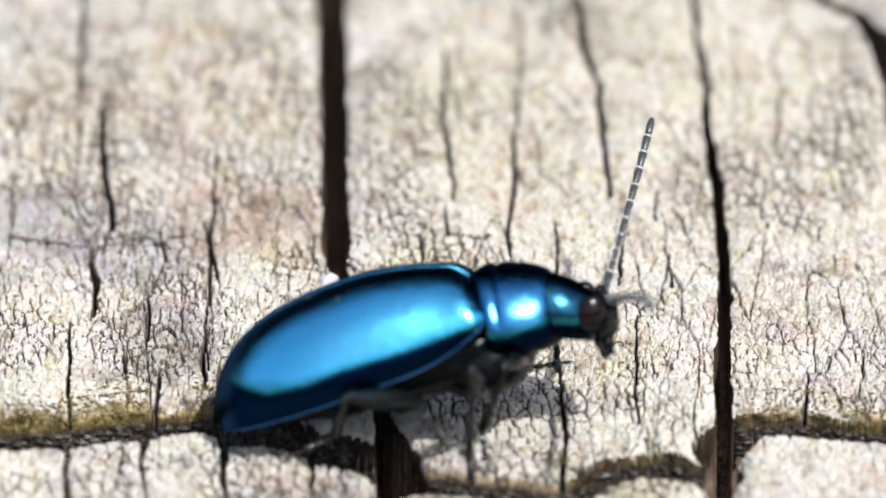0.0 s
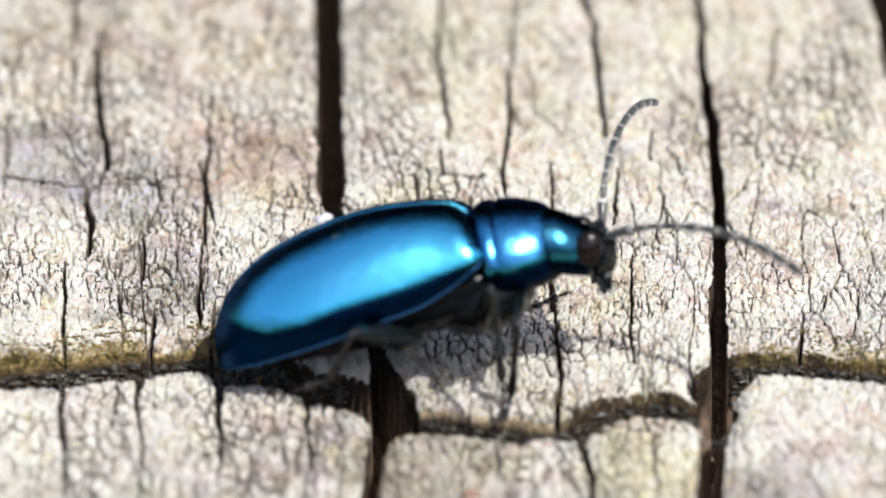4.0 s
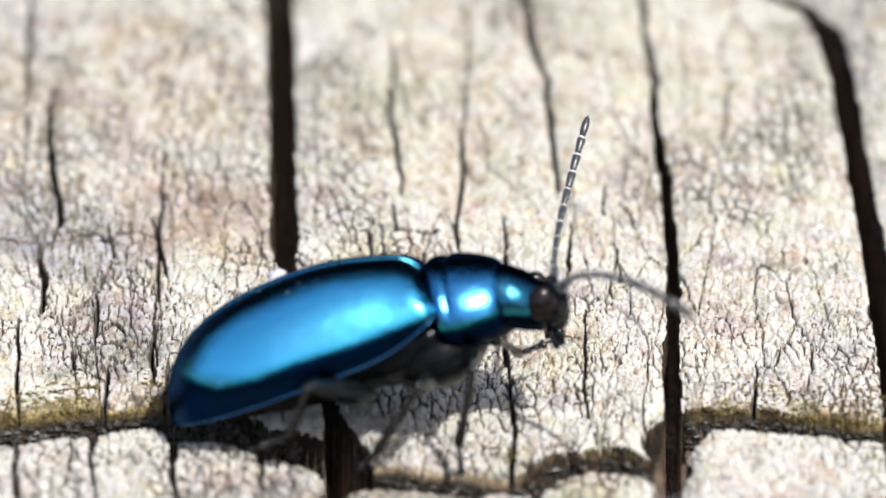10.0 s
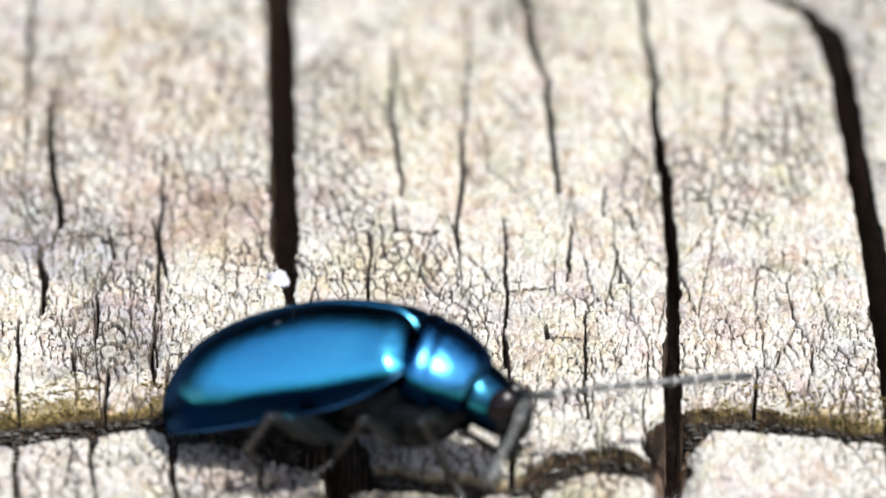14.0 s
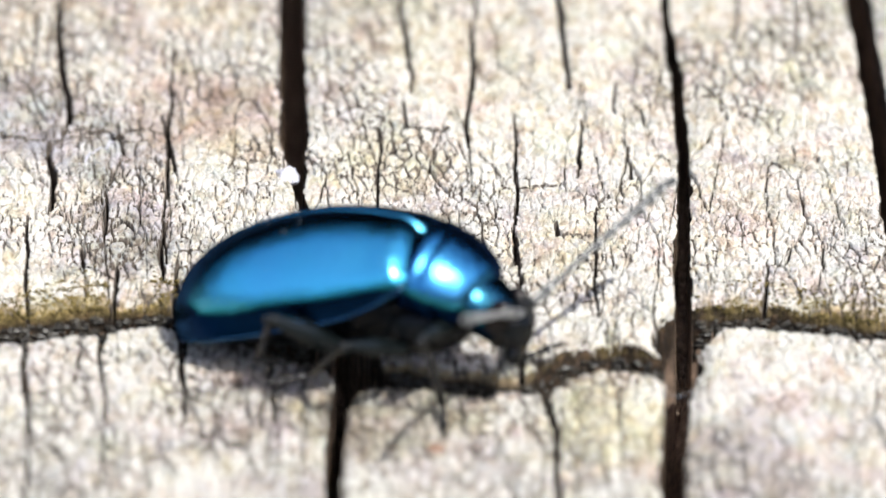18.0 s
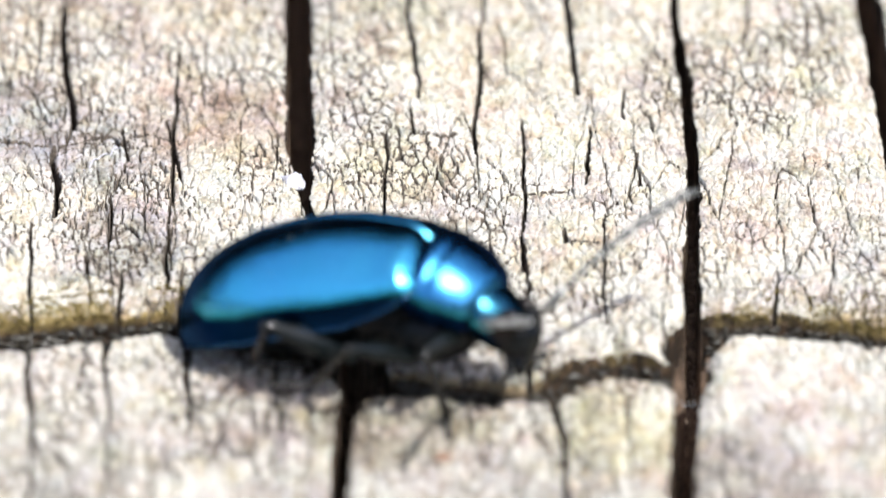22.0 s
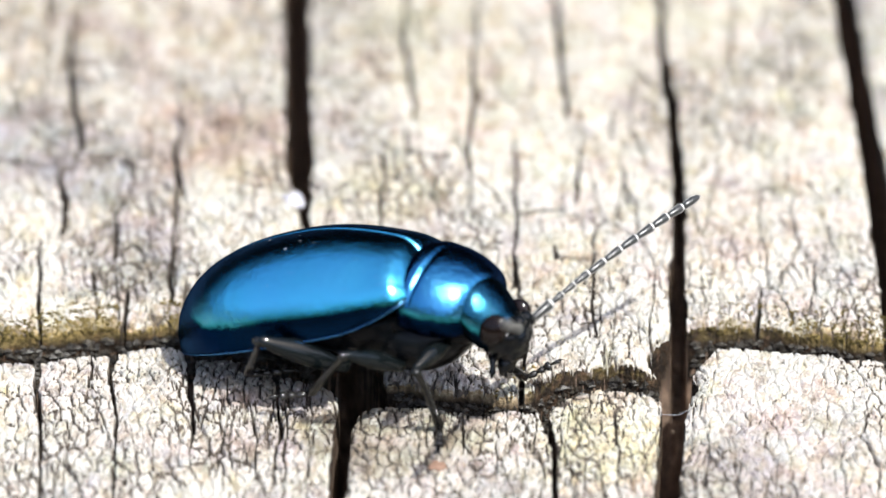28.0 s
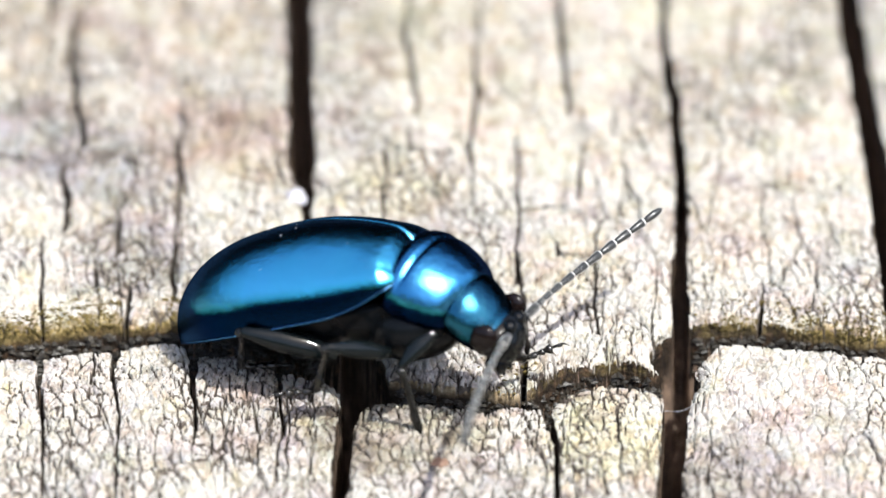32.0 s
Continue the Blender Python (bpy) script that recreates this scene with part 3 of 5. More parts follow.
HAIR_K = [(-3.27, -0.77, 0.024), (-3.31, -1.33, 0.029), (-3.31, -2.16, 0.034)]
HAIR_L = [(-0.80, 2.57, 0.014), (-0.77, 1.54, 0.019), (-0.82, 0.37, 0.019)]
HAIR_M = [(-0.48, 3.17, 0.014), (-0.47, 2.50, 0.019), (-0.19, 2.42, 0.029), (0.10, 2.45, 0.019)]
HAIR_N = [(0.92, 2.87, 0.014), (0.94, 1.68, 0.019), (0.97, 0.95, 0.021), (0.92, 0.09, 0.019), (0.93, -0.77, 0.019)]
HAIR_O = [(0.97, 1.02, 0.019), (1.25, 1.01, 0.029), (1.54, 1.05, 0.019)]
HAIR_P = [(1.45, 0.09, 0.019), (1.47, -0.23, 0.029), (1.85, -0.26, 0.019)]
HAIR_Q = [(1.79, 2.57, 0.019), (1.77, 1.83, 0.021), (1.73, 1.21, 0.014)]
HAIR_R = [(1.94, 0.37, 0.014), (1.91, -0.63, 0.021), (1.91, -2.16, 0.014)]
HAIR_S = [(2.24, 3.62, 0.014), (2.24, 2.84, 0.019)]
HAIR_T = [(2.38, 1.98, 0.014), (2.40, 1.17, 0.019)]
LEFT_CROSS = [(-7.57, -2.77, 0.362), (-6.53, -2.61, 0.362), (-5.82, -2.50, 0.362), (-5.13, -2.39, 0.362), (-4.43, -2.22, 0.380), (-3.74, -2.08, 0.344), (-3.31, -2.08, 0.326), (-2.69, -2.29, 0.416), (-1.99, -2.62, 0.407), (-1.28, -2.94, 0.514), (-0.92, -3.45, 0.318), (-0.50, -3.47, 0.296), (0.12, -3.66, 0.296), (0.47, -3.74, 0.279), (0.89, -3.80, 0.261), (1.16, -3.66, 0.261), (1.44, -3.42, 0.296), (1.86, -3.15, 0.314), (2.28, -3.15, 0.296), (2.70, -3.23, 0.314), (2.93, -3.23, 0.279)]
RIGHT_CROSS = [(2.94, -2.63, 0.344), (3.20, -2.17, 0.344), (3.42, -2.11, 0.296), (4.12, -2.16, 0.296), (4.47, -2.30, 0.279), (5.64, -2.44, 0.296), (7.10, -2.68, 0.296)]
VERTICAL = [MAIN, RIGHT, FAR, MID_TOP, LEFT_TOP, LEFT_A, LEFT_B, LEFT_C, LEFT_D, MID_A, MID_B, MID_C, NOTCH, RIGHT_A, LEFT_E, LEFT_F, LEFT_G, LEFT_H, RIGHT_B, LOW_H, LOW_I, LOW_J, HAIR_A, HAIR_B, HAIR_C, HAIR_D, HAIR_E, HAIR_F, HAIR_G, HAIR_H, HAIR_I, HAIR_J, HAIR_K, HAIR_L, HAIR_M, HAIR_N, HAIR_O, HAIR_P, HAIR_Q, HAIR_R, HAIR_S, HAIR_T]
CROSS = [LEFT_CROSS, RIGHT_CROSS]
GROWTH = [(-7, 1.0), (-3.2, 1.0), (-2.6, 0.25), (0.0, 0.35), (1.3, 0.4), (1.8, 0.45), (2.05, 0.8), (2.3, 0.45), (2.6, 0.35), (2.95, 0.25), (3.3, 0.7), (4.3, 0.6), (4.8, 1.0), (6.5, 0.9)]   # x, how green


def wood_height(x, y, want_cracks=False):
    jx = x + 0.055 * fractal(x * 3.1, y * 2.0, 3) + 0.022 * fractal(x * 13 + 40, y * 9, 2)
    jy = y + 0.10 * fractal(x * 2.3 + 70, y * 2.3, 3) + 0.045 * fractal(x * 11, y * 8 + 30, 2)
    z = 0.16 * fractal(x * 0.45, y * 0.3, 3) + 0.05 * fractal(x * 1.6 + 5, y * 0.8, 3) + 0.014 * fractal(x * 9, y * 4, 3)
    # long hairline splits along the grain, then the nets of small drying cracks
    e, t = cells(jx / 0.38, jy / 1.7 + 0.3 * fractal(x * 0.8, y * 0.8, 2), 3)
    split = np.clip(1 - e / 0.040, 0, 1) * np.clip(2.6 * t - 1.3, 0, 1.1)
    z -= 0.30 * split
    patch = np.clip(0.90 + 1.3 * fractal(x * 0.7 + 31, y * 0.5, 3), 0.55, 1.35)
    wx, wy = 0.28 * fractal(x * 4, y * 3, 2), 0.28 * fractal(x * 4 + 9, y * 3, 2)
    e, t = cells(jx / 0.165 + wx, jy / 0.31 + wy, 5)
    fine = patch * np.clip(1 - e / 0.085, 0, 1) * np.clip(0.45 + 1.1 * fractal(x * 2.1 + 3, y * 1.6, 3) + 0.5 * t, 0, 1)
    z -= 0.10 * patch * np.clip(1 - e / 0.085, 0, 1)
    z += 0.010 * (t - 0.5)
    e, t = cells(jx / 0.085 + wy, jy / 0.16 + wx, 11)
    z -= 0.06 * np.clip(1 - e / 0.11, 0, 1) * np.clip(0.15 + 1.1 * t, 0, 1) * np.minimum(patch, 1)
    fine = np.maximum(fine, 0.85 * np.minimum(patch, 1.2) * np.clip(1 - e / 0.11, 0, 1) * np.clip(1.7 * t - 0.2, 0, 1))
    z += 0.010 * (t - 0.5)
    upper = y > cross_line(x)
    z += np.where(upper, 0.0, -0.02)
    gap = np.full_like(x, 99)
    for pts in VERTICAL:
        d, w = polyline_gap(jx, jy, pts)
        gap = np.minimum(gap, np.where(w > 0.045, d, 99))
        fine = np.maximum(fine, np.clip(0.5 - d / 0.016, 0, 1))          # narrow splits are marked to be painted dark, for their shade
        deep = np.minimum(0.15 + 14 * w, 2.6)
        z -= deep * np.clip(-d / np.maximum(0.14 * w, 0.013), 0, 1)
        z -= np.minimum(0.9 * w, 0.10) * np.exp(-np.maximum(d, 0) / 0.12)
    sx, sy = x + 0.05 * fractal(x * 2.2 + 11, y * 1.5, 2), y + 0.14 * fractal(x * 2.3 + 70, y * 2.3, 2)
    cross = np.full_like(x, 99)
    for pts in CROSS:
        d, w = polyline_gap(sx, sy, pts)
        gap = np.minimum(gap, d)
        z -= 2.0 * np.clip(-d / 0.06, 0, 1)
        z -= np.where(upper, 0.10, 0.03) * np.exp(-np.maximum(d, 0) / 0.10)
        cross = np.minimum(cross, d)
    # green growth keeps to the damp upper lips of the cross cracks
    patches = np.interp(x, [p for p, _ in GROWTH], [a for _, a in GROWTH])
    algae = patches * np.where(upper, np.exp(-np.maximum(cross, 0) / 0.30), np.where(cross < 0, 0.6, 0.0))
    return (z, np.maximum(0.9 * split, fine), gap, algae) if want_cracks else z


def cross_line(x):
    px = [p[0] for p in CROSS[0]] + [p[0] for p in CROSS[1]]
    py = [p[1] for p in CROSS[0]] + [p[1] for p in CROSS[1]]
    return np.interp(x, px, py)


def split_x(y, pts):
    pts = sorted(pts, key=lambda p: p[1])
    return np.interp(y, [p[1] for p in pts], [p[0] for p in pts])


def build_timber():
    def axis(lo, hi, step, end_lo, end_hi):
        inner = np.arange(lo, hi, step)
        out_hi, out_lo, s = [], [], step
        while not out_hi or out_hi[-1] < end_hi:
            s *= 1.16
            out_hi.append((out_hi[-1] if out_hi else inner[-1]) + s)
        s = step
        while not out_lo or out_lo[-1] > end_lo:
            s *= 1.16
            out_lo.append((out_lo[-1] if out_lo else inner[0]) - s)
        return np.concatenate([out_lo[::-1], inner, out_hi]).astype(np.float32)

    xs, ys = axis(-6.4, 6.4, 0.0125, -70, 70), axis(-6.7, 9.9, 0.023, -13, 110)
    x, y = np.meshgrid(xs, ys)
    z, crack_dark, gap, algae = wood_height(x, y, True)
    within = (np.minimum.reduce([gap[:-1, :-1], gap[1:, :-1], gap[:-1, 1:], gap[1:, 1:]]) < 0.0).ravel()
    crack_dark = ((crack_dark[:-1, :-1] + crack_dark[1:, :-1] + crack_dark[:-1, 1:] + crack_dark[1:, 1:]) / 4).ravel()
    z[[0, -1], :], z[:, [0, -1]] = -90, -90
    nx = len(xs)
    cx, cy = (x[:-1, :-1] + x[1:, 1:]) / 2, (y[:-1, :-1] + y[1:, 1:]) / 2
    above = cy > cross_line(cx)
    column = sum((cx > split_x(cy, p)).astype(int) for p in (MAIN, RIGHT, FAR))
    lower = sum((cx > split_x(cy, p)).astype(int) for p in (MAIN, NOTCH, RIGHT, FAR))
    code = np.where(above, column, 4 + lower).ravel()
    flat = np.column_stack([x.ravel(), y.ravel(), z.ravel()]).astype(np.float32) * MM
    first = (np.arange(len(ys) - 1)[:, None] * nx + np.arange(nx - 1)[None, :]).ravel()
    quads = np.column_stack([first, first + 1, first + nx + 1, first + nx])
    timber = None
    inner_from = -0.75           # brown unweathered wood below this level, darkened for shade inside the cracks
    for k in range(9):
        q = quads[code == k]
        used, inverse = np.unique(q, return_inverse=True)
        q = inverse.reshape(-1, 4)
        me = bpy.data.meshes.new("wood_block")
        me.vertices.add(len(used))
        me.vertices.foreach_set("co", flat[used].ravel())
        me.loops.add(q.size)
        me.loops.foreach_set("vertex_index", q.ravel().astype(np.int32))
        me.polygons.add(len(q))
        me.polygons.foreach_set("loop_start", np.arange(0, q.size, 4, dtype=np.int32))
        me.polygons.foreach_set("use_smooth", np.ones(len(q), dtype=bool))
        me.materials.append(WOOD)
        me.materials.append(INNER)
        me.materials.append(CRACK_SHADE)
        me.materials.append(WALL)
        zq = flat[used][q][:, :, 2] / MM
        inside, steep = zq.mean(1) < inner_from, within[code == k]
        me.polygons.foreach_set("material_index", np.where(inside, 1, np.where(steep, 3, np.where(crack_dark[code == k] > 0.34, 2, 0))).astype(np.int32))
        me.update(calc_edges=True)
        green = me.attributes.new("algae", "FLOAT", "POINT")
        green.data.foreach_set("value", algae.ravel()[used].astype(np.float32))
        if timber is None:
            timber = tagged(new("timber"), "weathered grey cracked old timber with pale dry surface", "timber", kind="structure")
            timber.location = (0, 0, 0)
        ob = new("wood_block", me)
        ob.parent = timber
    return timber


def timber_z(x, y):
    return float(wood_height(np.array([x], dtype=np.float32), np.array([y], dtype=np.float32))[0])


build_surroundings()
build_timber()


# ---- the beetle: x forward, y to its left, millimetres, origin amid the lower margin of the wing cases ----
def half_width(s):
    """Of the wing cases; s from 0 at the shoulders to 1 at the tip."""
    front = 0.823 + 0.177 * math.sin(min(s / 0.55, 1) * math.pi / 2)
    shoulder = min(1, (s / 0.045) ** 0.5 * 0.30 + 0.70) if s < 0.045 else 1
    tail = 1 if s < 0.52 else math.sqrt(max(0, 1 - ((s - 0.52) / 0.48) ** 2.285))
    return 1.113 * front * shoulder * tail


def dome_height(s):
    rise = 0.70 + 0.30 * math.sin(min(s / 0.45, 1) * math.pi / 2)
    front = 0.70 + 0.30 * math.sqrt(1 - (1 - s / 0.09) ** 2) if s < 0.09 else 1
    tail = 1 if s < 0.40 else math.sqrt(max(0, 1 - ((s - 0.40) / 0.60) ** 2.914))
    return 1.206 * rise * front * tail


def elytron_point(side, s, a, grow=0.0):
    """a from 0 at the suture to 1 at the margin."""
    x = 1.50 - 3.683 * s - 0.10 * (1 - a) ** 2 * math.exp(-s / 0.08)
    w, h = half_width(s) + grow, dome_height(s) + grow
    ang = math.pi / 2 * (1 - a * 1.17)
    low = -math.sin(math.pi / 2 * 0.17)
    cy = math.cos(ang) ** 0.95 * w
    cz = (math.sin(ang) - low) / (1 - low) * h
    cz -= 0.009 * math.exp(-(a / 0.035) ** 2)                       # the seam dips
    cz += 0.30 * max(0, 1 - s / 0.32) ** 2 * max(0, a - 0.6) / 0.4          # the margin rises to the shoulder
    cz += 0.05 * math.exp(-((a - 0.62) / 0.16) ** 2 - ((s - 0.06) / 0.06) ** 2)   # shoulder knob
    return (x, side * (cy + 0.006), cz)


def stations(n):
    return [0.0005 + 0.999 * (1 - math.cos(math.pi * (i / n))) / 2 for i in range(n + 1)]


def build_elytron(beetle, side):
    bm = bmesh.new()
    rows = [[elytron_point(side, s, a / 30) for a in range(31)] for s in stations(70)]
    if side < 0:
        rows = [r[::-1] for r in rows]
    loft(bm, rows, closed=False)
    ob = part("elytron", bm, ELYTRON, beetle, "glossy metallic blue wing case")
    thick = ob.modifiers.new("thickness", "SOLIDIFY")
    thick.thickness, thick.offset = 0.04 * MM, -1
    bm = bmesh.new()
    path = [Vector(elytron_point(side, s, 0.985)) for s in stations(60)[2:-1]]
    rings = []
    for i, p in enumerate(path):
        d = (path[min(i + 1, len(path) - 1)] - path[max(i - 1, 0)]).normalized()
        out = Vector((0, side, 0)) - d * d.y * side
        out.normalize()
        upv = d.cross(out).normalized()
        rings.append([p + (out * math.cos(b) + upv * math.sin(b)) * 0.012 for b in [2 * math.pi * j / 8 for j in range(8)]])
    loft(bm, rings)
    part("margin", bm, RIM, ob, "thin shiny rim of the wing case")
    if side < 0:
        for k in range(9):
            x = random.Random(k + 40)
            s, a, r = 0.15 + 0.75 * x.random(), 0.06 + 0.62 * x.random() ** 2, 0.004 + 0.008 * x.random() ** 2
            bm = bmesh.new()
            ellipsoid(bm, elytron_point(side, s, a), (r * 1.7, r, r * 0.8), (0, 0, 60 * k), 7, 5)
            part("dust_speck", bm, DUST, ob, "pale speck of dust")
    return ob


def build_pronotum(beetle):
    bm = bmesh.new()
    rings = []
    for i in range(41):
        k = i / 40                                   # 0 at the base, 1 at the front
        x = -0.14 + 0.90 * k
        w = 0.86 * (0.93 + 0.07 * math.sin(math.pi * k * 0.9)) * (1 - 0.30 * k ** 2.4) * (1 - 0.12 * math.exp(-(k / 0.05) ** 2))
        h = 0.76 * (1 - 0.40 * k ** 1.9) * (1 - 0.10 * (1 - k) ** 3)
        groove = 0.075 * math.exp(-((k - 0.24) / 0.035) ** 2)
        edge = 0.24 * math.exp(-((1 - k) / 0.09) ** 2) + 0.05 * math.exp(-(k / 0.04) ** 2)
        ring = []
        for j in range(49):
            a = math.pi * (j / 48) * 1.40 - 0.20 * math.pi
            c, s = math.cos(a), math.sin(a)
            r = 1 - edge - groove * max(0, s - 0.15) ** 0.5
            lip = 0.02 * math.exp(-((s + 0.42) / 0.08) ** 2)
            ring.append((x + 0.16 * (1 - abs(c)) * (k - 0.6), w * r * c * (1 + lip), h * r * (s if s > 0 else 0.92 * s) * 0.86 - 0.36 - 0.01 * k))
        rings.append(ring)
    rings = [r[::-1] for r in rings]
    loft(bm, rings)
    shield = part("pronotum", bm, PRONOTUM, beetle, "polished indigo blue neck shield with a cross groove")
    bm = bmesh.new()
    ellipsoid(bm, (0.38, 0, -0.62), (0.48, 0.50, 0.26))
    part("breastplate", bm, BLACK, shield, "black underside of the neck shield")
    return shield


def build_underside(beetle):
    bm = bmesh.new()
    rings = []
    for k in range(49):
        s = k / 48
        x = 1.42 - 3.45 * s
        w = half_width(min(0.98, max(0.02, s))) * 0.76
        d = 0.64 * (1 - s ** 2.0) ** 0.75 * min(1, 0.86 + s)
        plates = 1 - 0.05 * abs(math.sin(5 * math.pi * s)) ** 8          # the belly's plates overlap
        rings.append([(x, w * math.cos(a) * plates, 0.08 - d * max(0, math.sin(a)) * plates) for a in [math.pi * j / 20 for j in range(21)]])
    loft(bm, rings)
    part("abdomen", bm, BLACK, beetle, "black shiny underside")
    bm = bmesh.new()
    ellipsoid(bm, (1.20, 0, -0.30), (0.66, 0.74, 0.48))
    part("thorax", bm, BLACK, beetle, "black chest between the legs")
    bm = bmesh.new()
    loft(bm, [[(1.52 - 0.02 * k, y, z + 0.01) for y, z in ((-0.14 + 0.03 * k, 0.50 + 0.018 * k), (0, 0.56 + 0.012 * k), (0.14 - 0.03 * k, 0.50 + 0.018 * k))] for k in range(5)], closed=False)
    part("scutellum", bm, PRONOTUM, beetle, "small blue triangular plate")


def build_head(beetle):
    """Origin at the neck, x towards the brow; the mouth points down and forward."""
    bm = bmesh.new()
    rings = []
    for i in range(33):
        k = i / 32
        x = -0.36 + 0.94 * k
        blunt = max(0.0, 1 - max(0, (k - 0.25) / 0.75) ** 2.3) ** 0.5
        w = (0.47 + 0.05 * math.sin(math.pi * min(1, k / 0.6))) * max(0.02, blunt)
        h = 0.42 * max(0.02, blunt)
        drop = -0.30 * max(0, k - 0.25)
        ring = []
        for j in range(40):
            a = 2 * math.pi * j / 40
            c, s = math.cos(a), math.sin(a)
            brow = 1 - 0.06 * math.exp(-((k - 0.70) / 0.05) ** 2) * max(0, s) - 0.05 * math.exp(-(c / 0.12) ** 2) * max(0, s) * max(0, k - 0.5)
            ring.append((x, w * c * brow, drop + h * s * brow * (0.92 if s > 0 else 0.95)))
        rings.append(ring)
    loft(bm, rings)
    head = part("head", bm, HEAD, beetle, "dark blue shiny head with a black face")
    bm = bmesh.new()
    ellipsoid(bm, (0.36, 0, -0.17), (0.30, 0.40, 0.31), (0, 28, 0), 44, 30)
    for v in bm.verts:
        p = v.co / MM
        v.co += v.co.normalized() * MM * (0.035 * noise.noise(p * 9) + 0.02 * noise.noise(p * 21))
    part("face", bm, FACE, head, "black knobbly face between the eyes")
    for side in (1, -1):
        bm = bmesh.new()
        ellipsoid(bm, (0.27, side * 0.41, -0.04), (0.175, 0.115, 0.215), (0, 18, 0), 28, 18)
        part("eye", bm, EYE_DARK, head, "dark brown bulging eye")
        bm = bmesh.new()
        ellipsoid(bm, (0.47, side * 0.12, 0.10), (0.09, 0.10, 0.08), (0, 30, 0), 14, 8)
        part("brow_knob", bm, FACE, head)
        bm = bmesh.new()
        ellipsoid(bm, (0.50, side * 0.24, 0.03), (0.07, 0.08, 0.07), (0, 0, 0), 14, 8)
        part("antenna_socket", bm, FACE, head)
        bm = bmesh.new()
        limb(bm, [(0, 0, 0.07), (0.08, -0.02, 0.10), (0.17, -0.04, 0.08), (0.24, -0.10, 0.02)])
        ob = part("mandible", bm, FACE, head, "dark jaw")
        ob.matrix_local = aim((0.47, side * 0.13, -0.42), (0.45, -side * 0.4, -0.8))
        bm = bmesh.new()
        limb(bm, [(0, 0, 0.03), (0.07, 0, 0.05), (0.12, 0, 0.032), (0.20, 0, 0.055), (0.28, 0, 0.015)])
        ob = part("palp", bm, FACE, head, "short dark feeler beside the mouth")
        ob.matrix_local = aim((0.36, side * 0.24, -0.42), (0.35, side * 0.25, -0.8))
        bm = bmesh.new()
        limb(bm, [(0, 0, 0.02), (0.05, 0, 0.035), (0.09, 0, 0.022), (0.15, 0, 0.035), (0.20, 0, 0.01)])
        ob = part("inner_palp", bm, FACE, head)
        ob.matrix_local = aim((0.48, side * 0.07, -0.50), (0.5, side * 0.1, -0.8))
    bm = bmesh.new()
    ellipsoid(bm, (0.53, 0, -0.30), (0.13, 0.26, 0.19), (0, 20, 0), 26, 16)
    for v in bm.verts:
        v.co += v.co.normalized() * MM * 0.03 * noise.noise(v.co / MM * 14)
    part("clypeus", bm, FACE, head, "black lip plate")
    return head


SEGMENTS = [0.36, 0.19, 0.21, 0.25, 0.28, 0.28, 0.27, 0.27, 0.26, 0.25, 0.30]


def antenna_segment(k):
    L = SEGMENTS[k]
    r = (0.070, 0.050, 0.046, 0.050, 0.054, 0.057, 0.060, 0.062, 0.062, 0.060, 0.054)[k]
    bm = bmesh.new()
    if k == 10:
        limb(bm, [(0, 0, r * 0.55), (L * 0.15, 0, r * 0.85), (L * 0.5, 0, r), (L * 0.8, 0, r * 0.8), (L * 0.97, 0, r * 0.3)], 12)
    else:
        limb(bm, [(0, 0, r * 0.5), (L * 0.12, 0, r * 0.68), (L * 0.5, 0, r * 0.85), (L * 0.85, 0, r), (L * 0.97, 0, r * 0.8), (L, 0, r * 0.5)], 12)
    # sparse stiff hairs
    for h in range(16):
        a, x = h * 2.4, L * (0.10 + 0.88 * ((h * 0.37) % 1))
        d = Vector((0.5, math.cos(a), math.sin(a))).normalized()
        p = Vector((x, math.cos(a) * r * 0.8, math.sin(a) * r * 0.8))
        t = p + d * 0.055
        sidev = d.cross(Vector((1, 0, 0))).normalized() * 0.0018
        v = [bm.verts.new(q * MM) for q in (p - sidev, p + sidev, t)]
        bm.faces.new(v)
    return bm


def joints_pale(ob, k, hair):
    ob.data.materials.append(JOINT_LIT if hair == JOINT_LIT else JOINT_DIM)
    ob.data.materials.append(hair)
    edge = SEGMENTS[k] * 0.90 * MM
    for f in ob.data.polygons:
        if len(f.vertices) == 3:
            f.material_index = 2
        elif f.center.x > edge and k < 10:
            f.material_index = 1
    return ob


def build_antenna(beetle, hair):
    base = part("antenna", antenna_segment(0), ANTENNA, beetle, "dark segmented feeler")
    return joints_pale(base, 0, hair), [joints_pale(part("antenna_segment", antenna_segment(k), ANTENNA, base), k, hair) for k in range(1, 11)]


LEG_SIZES = {"front": (0.64, 1.15, 0.50), "middle": (0.95, 1.20, 0.52), "hind": (1.25, 1.0, 0.65)}


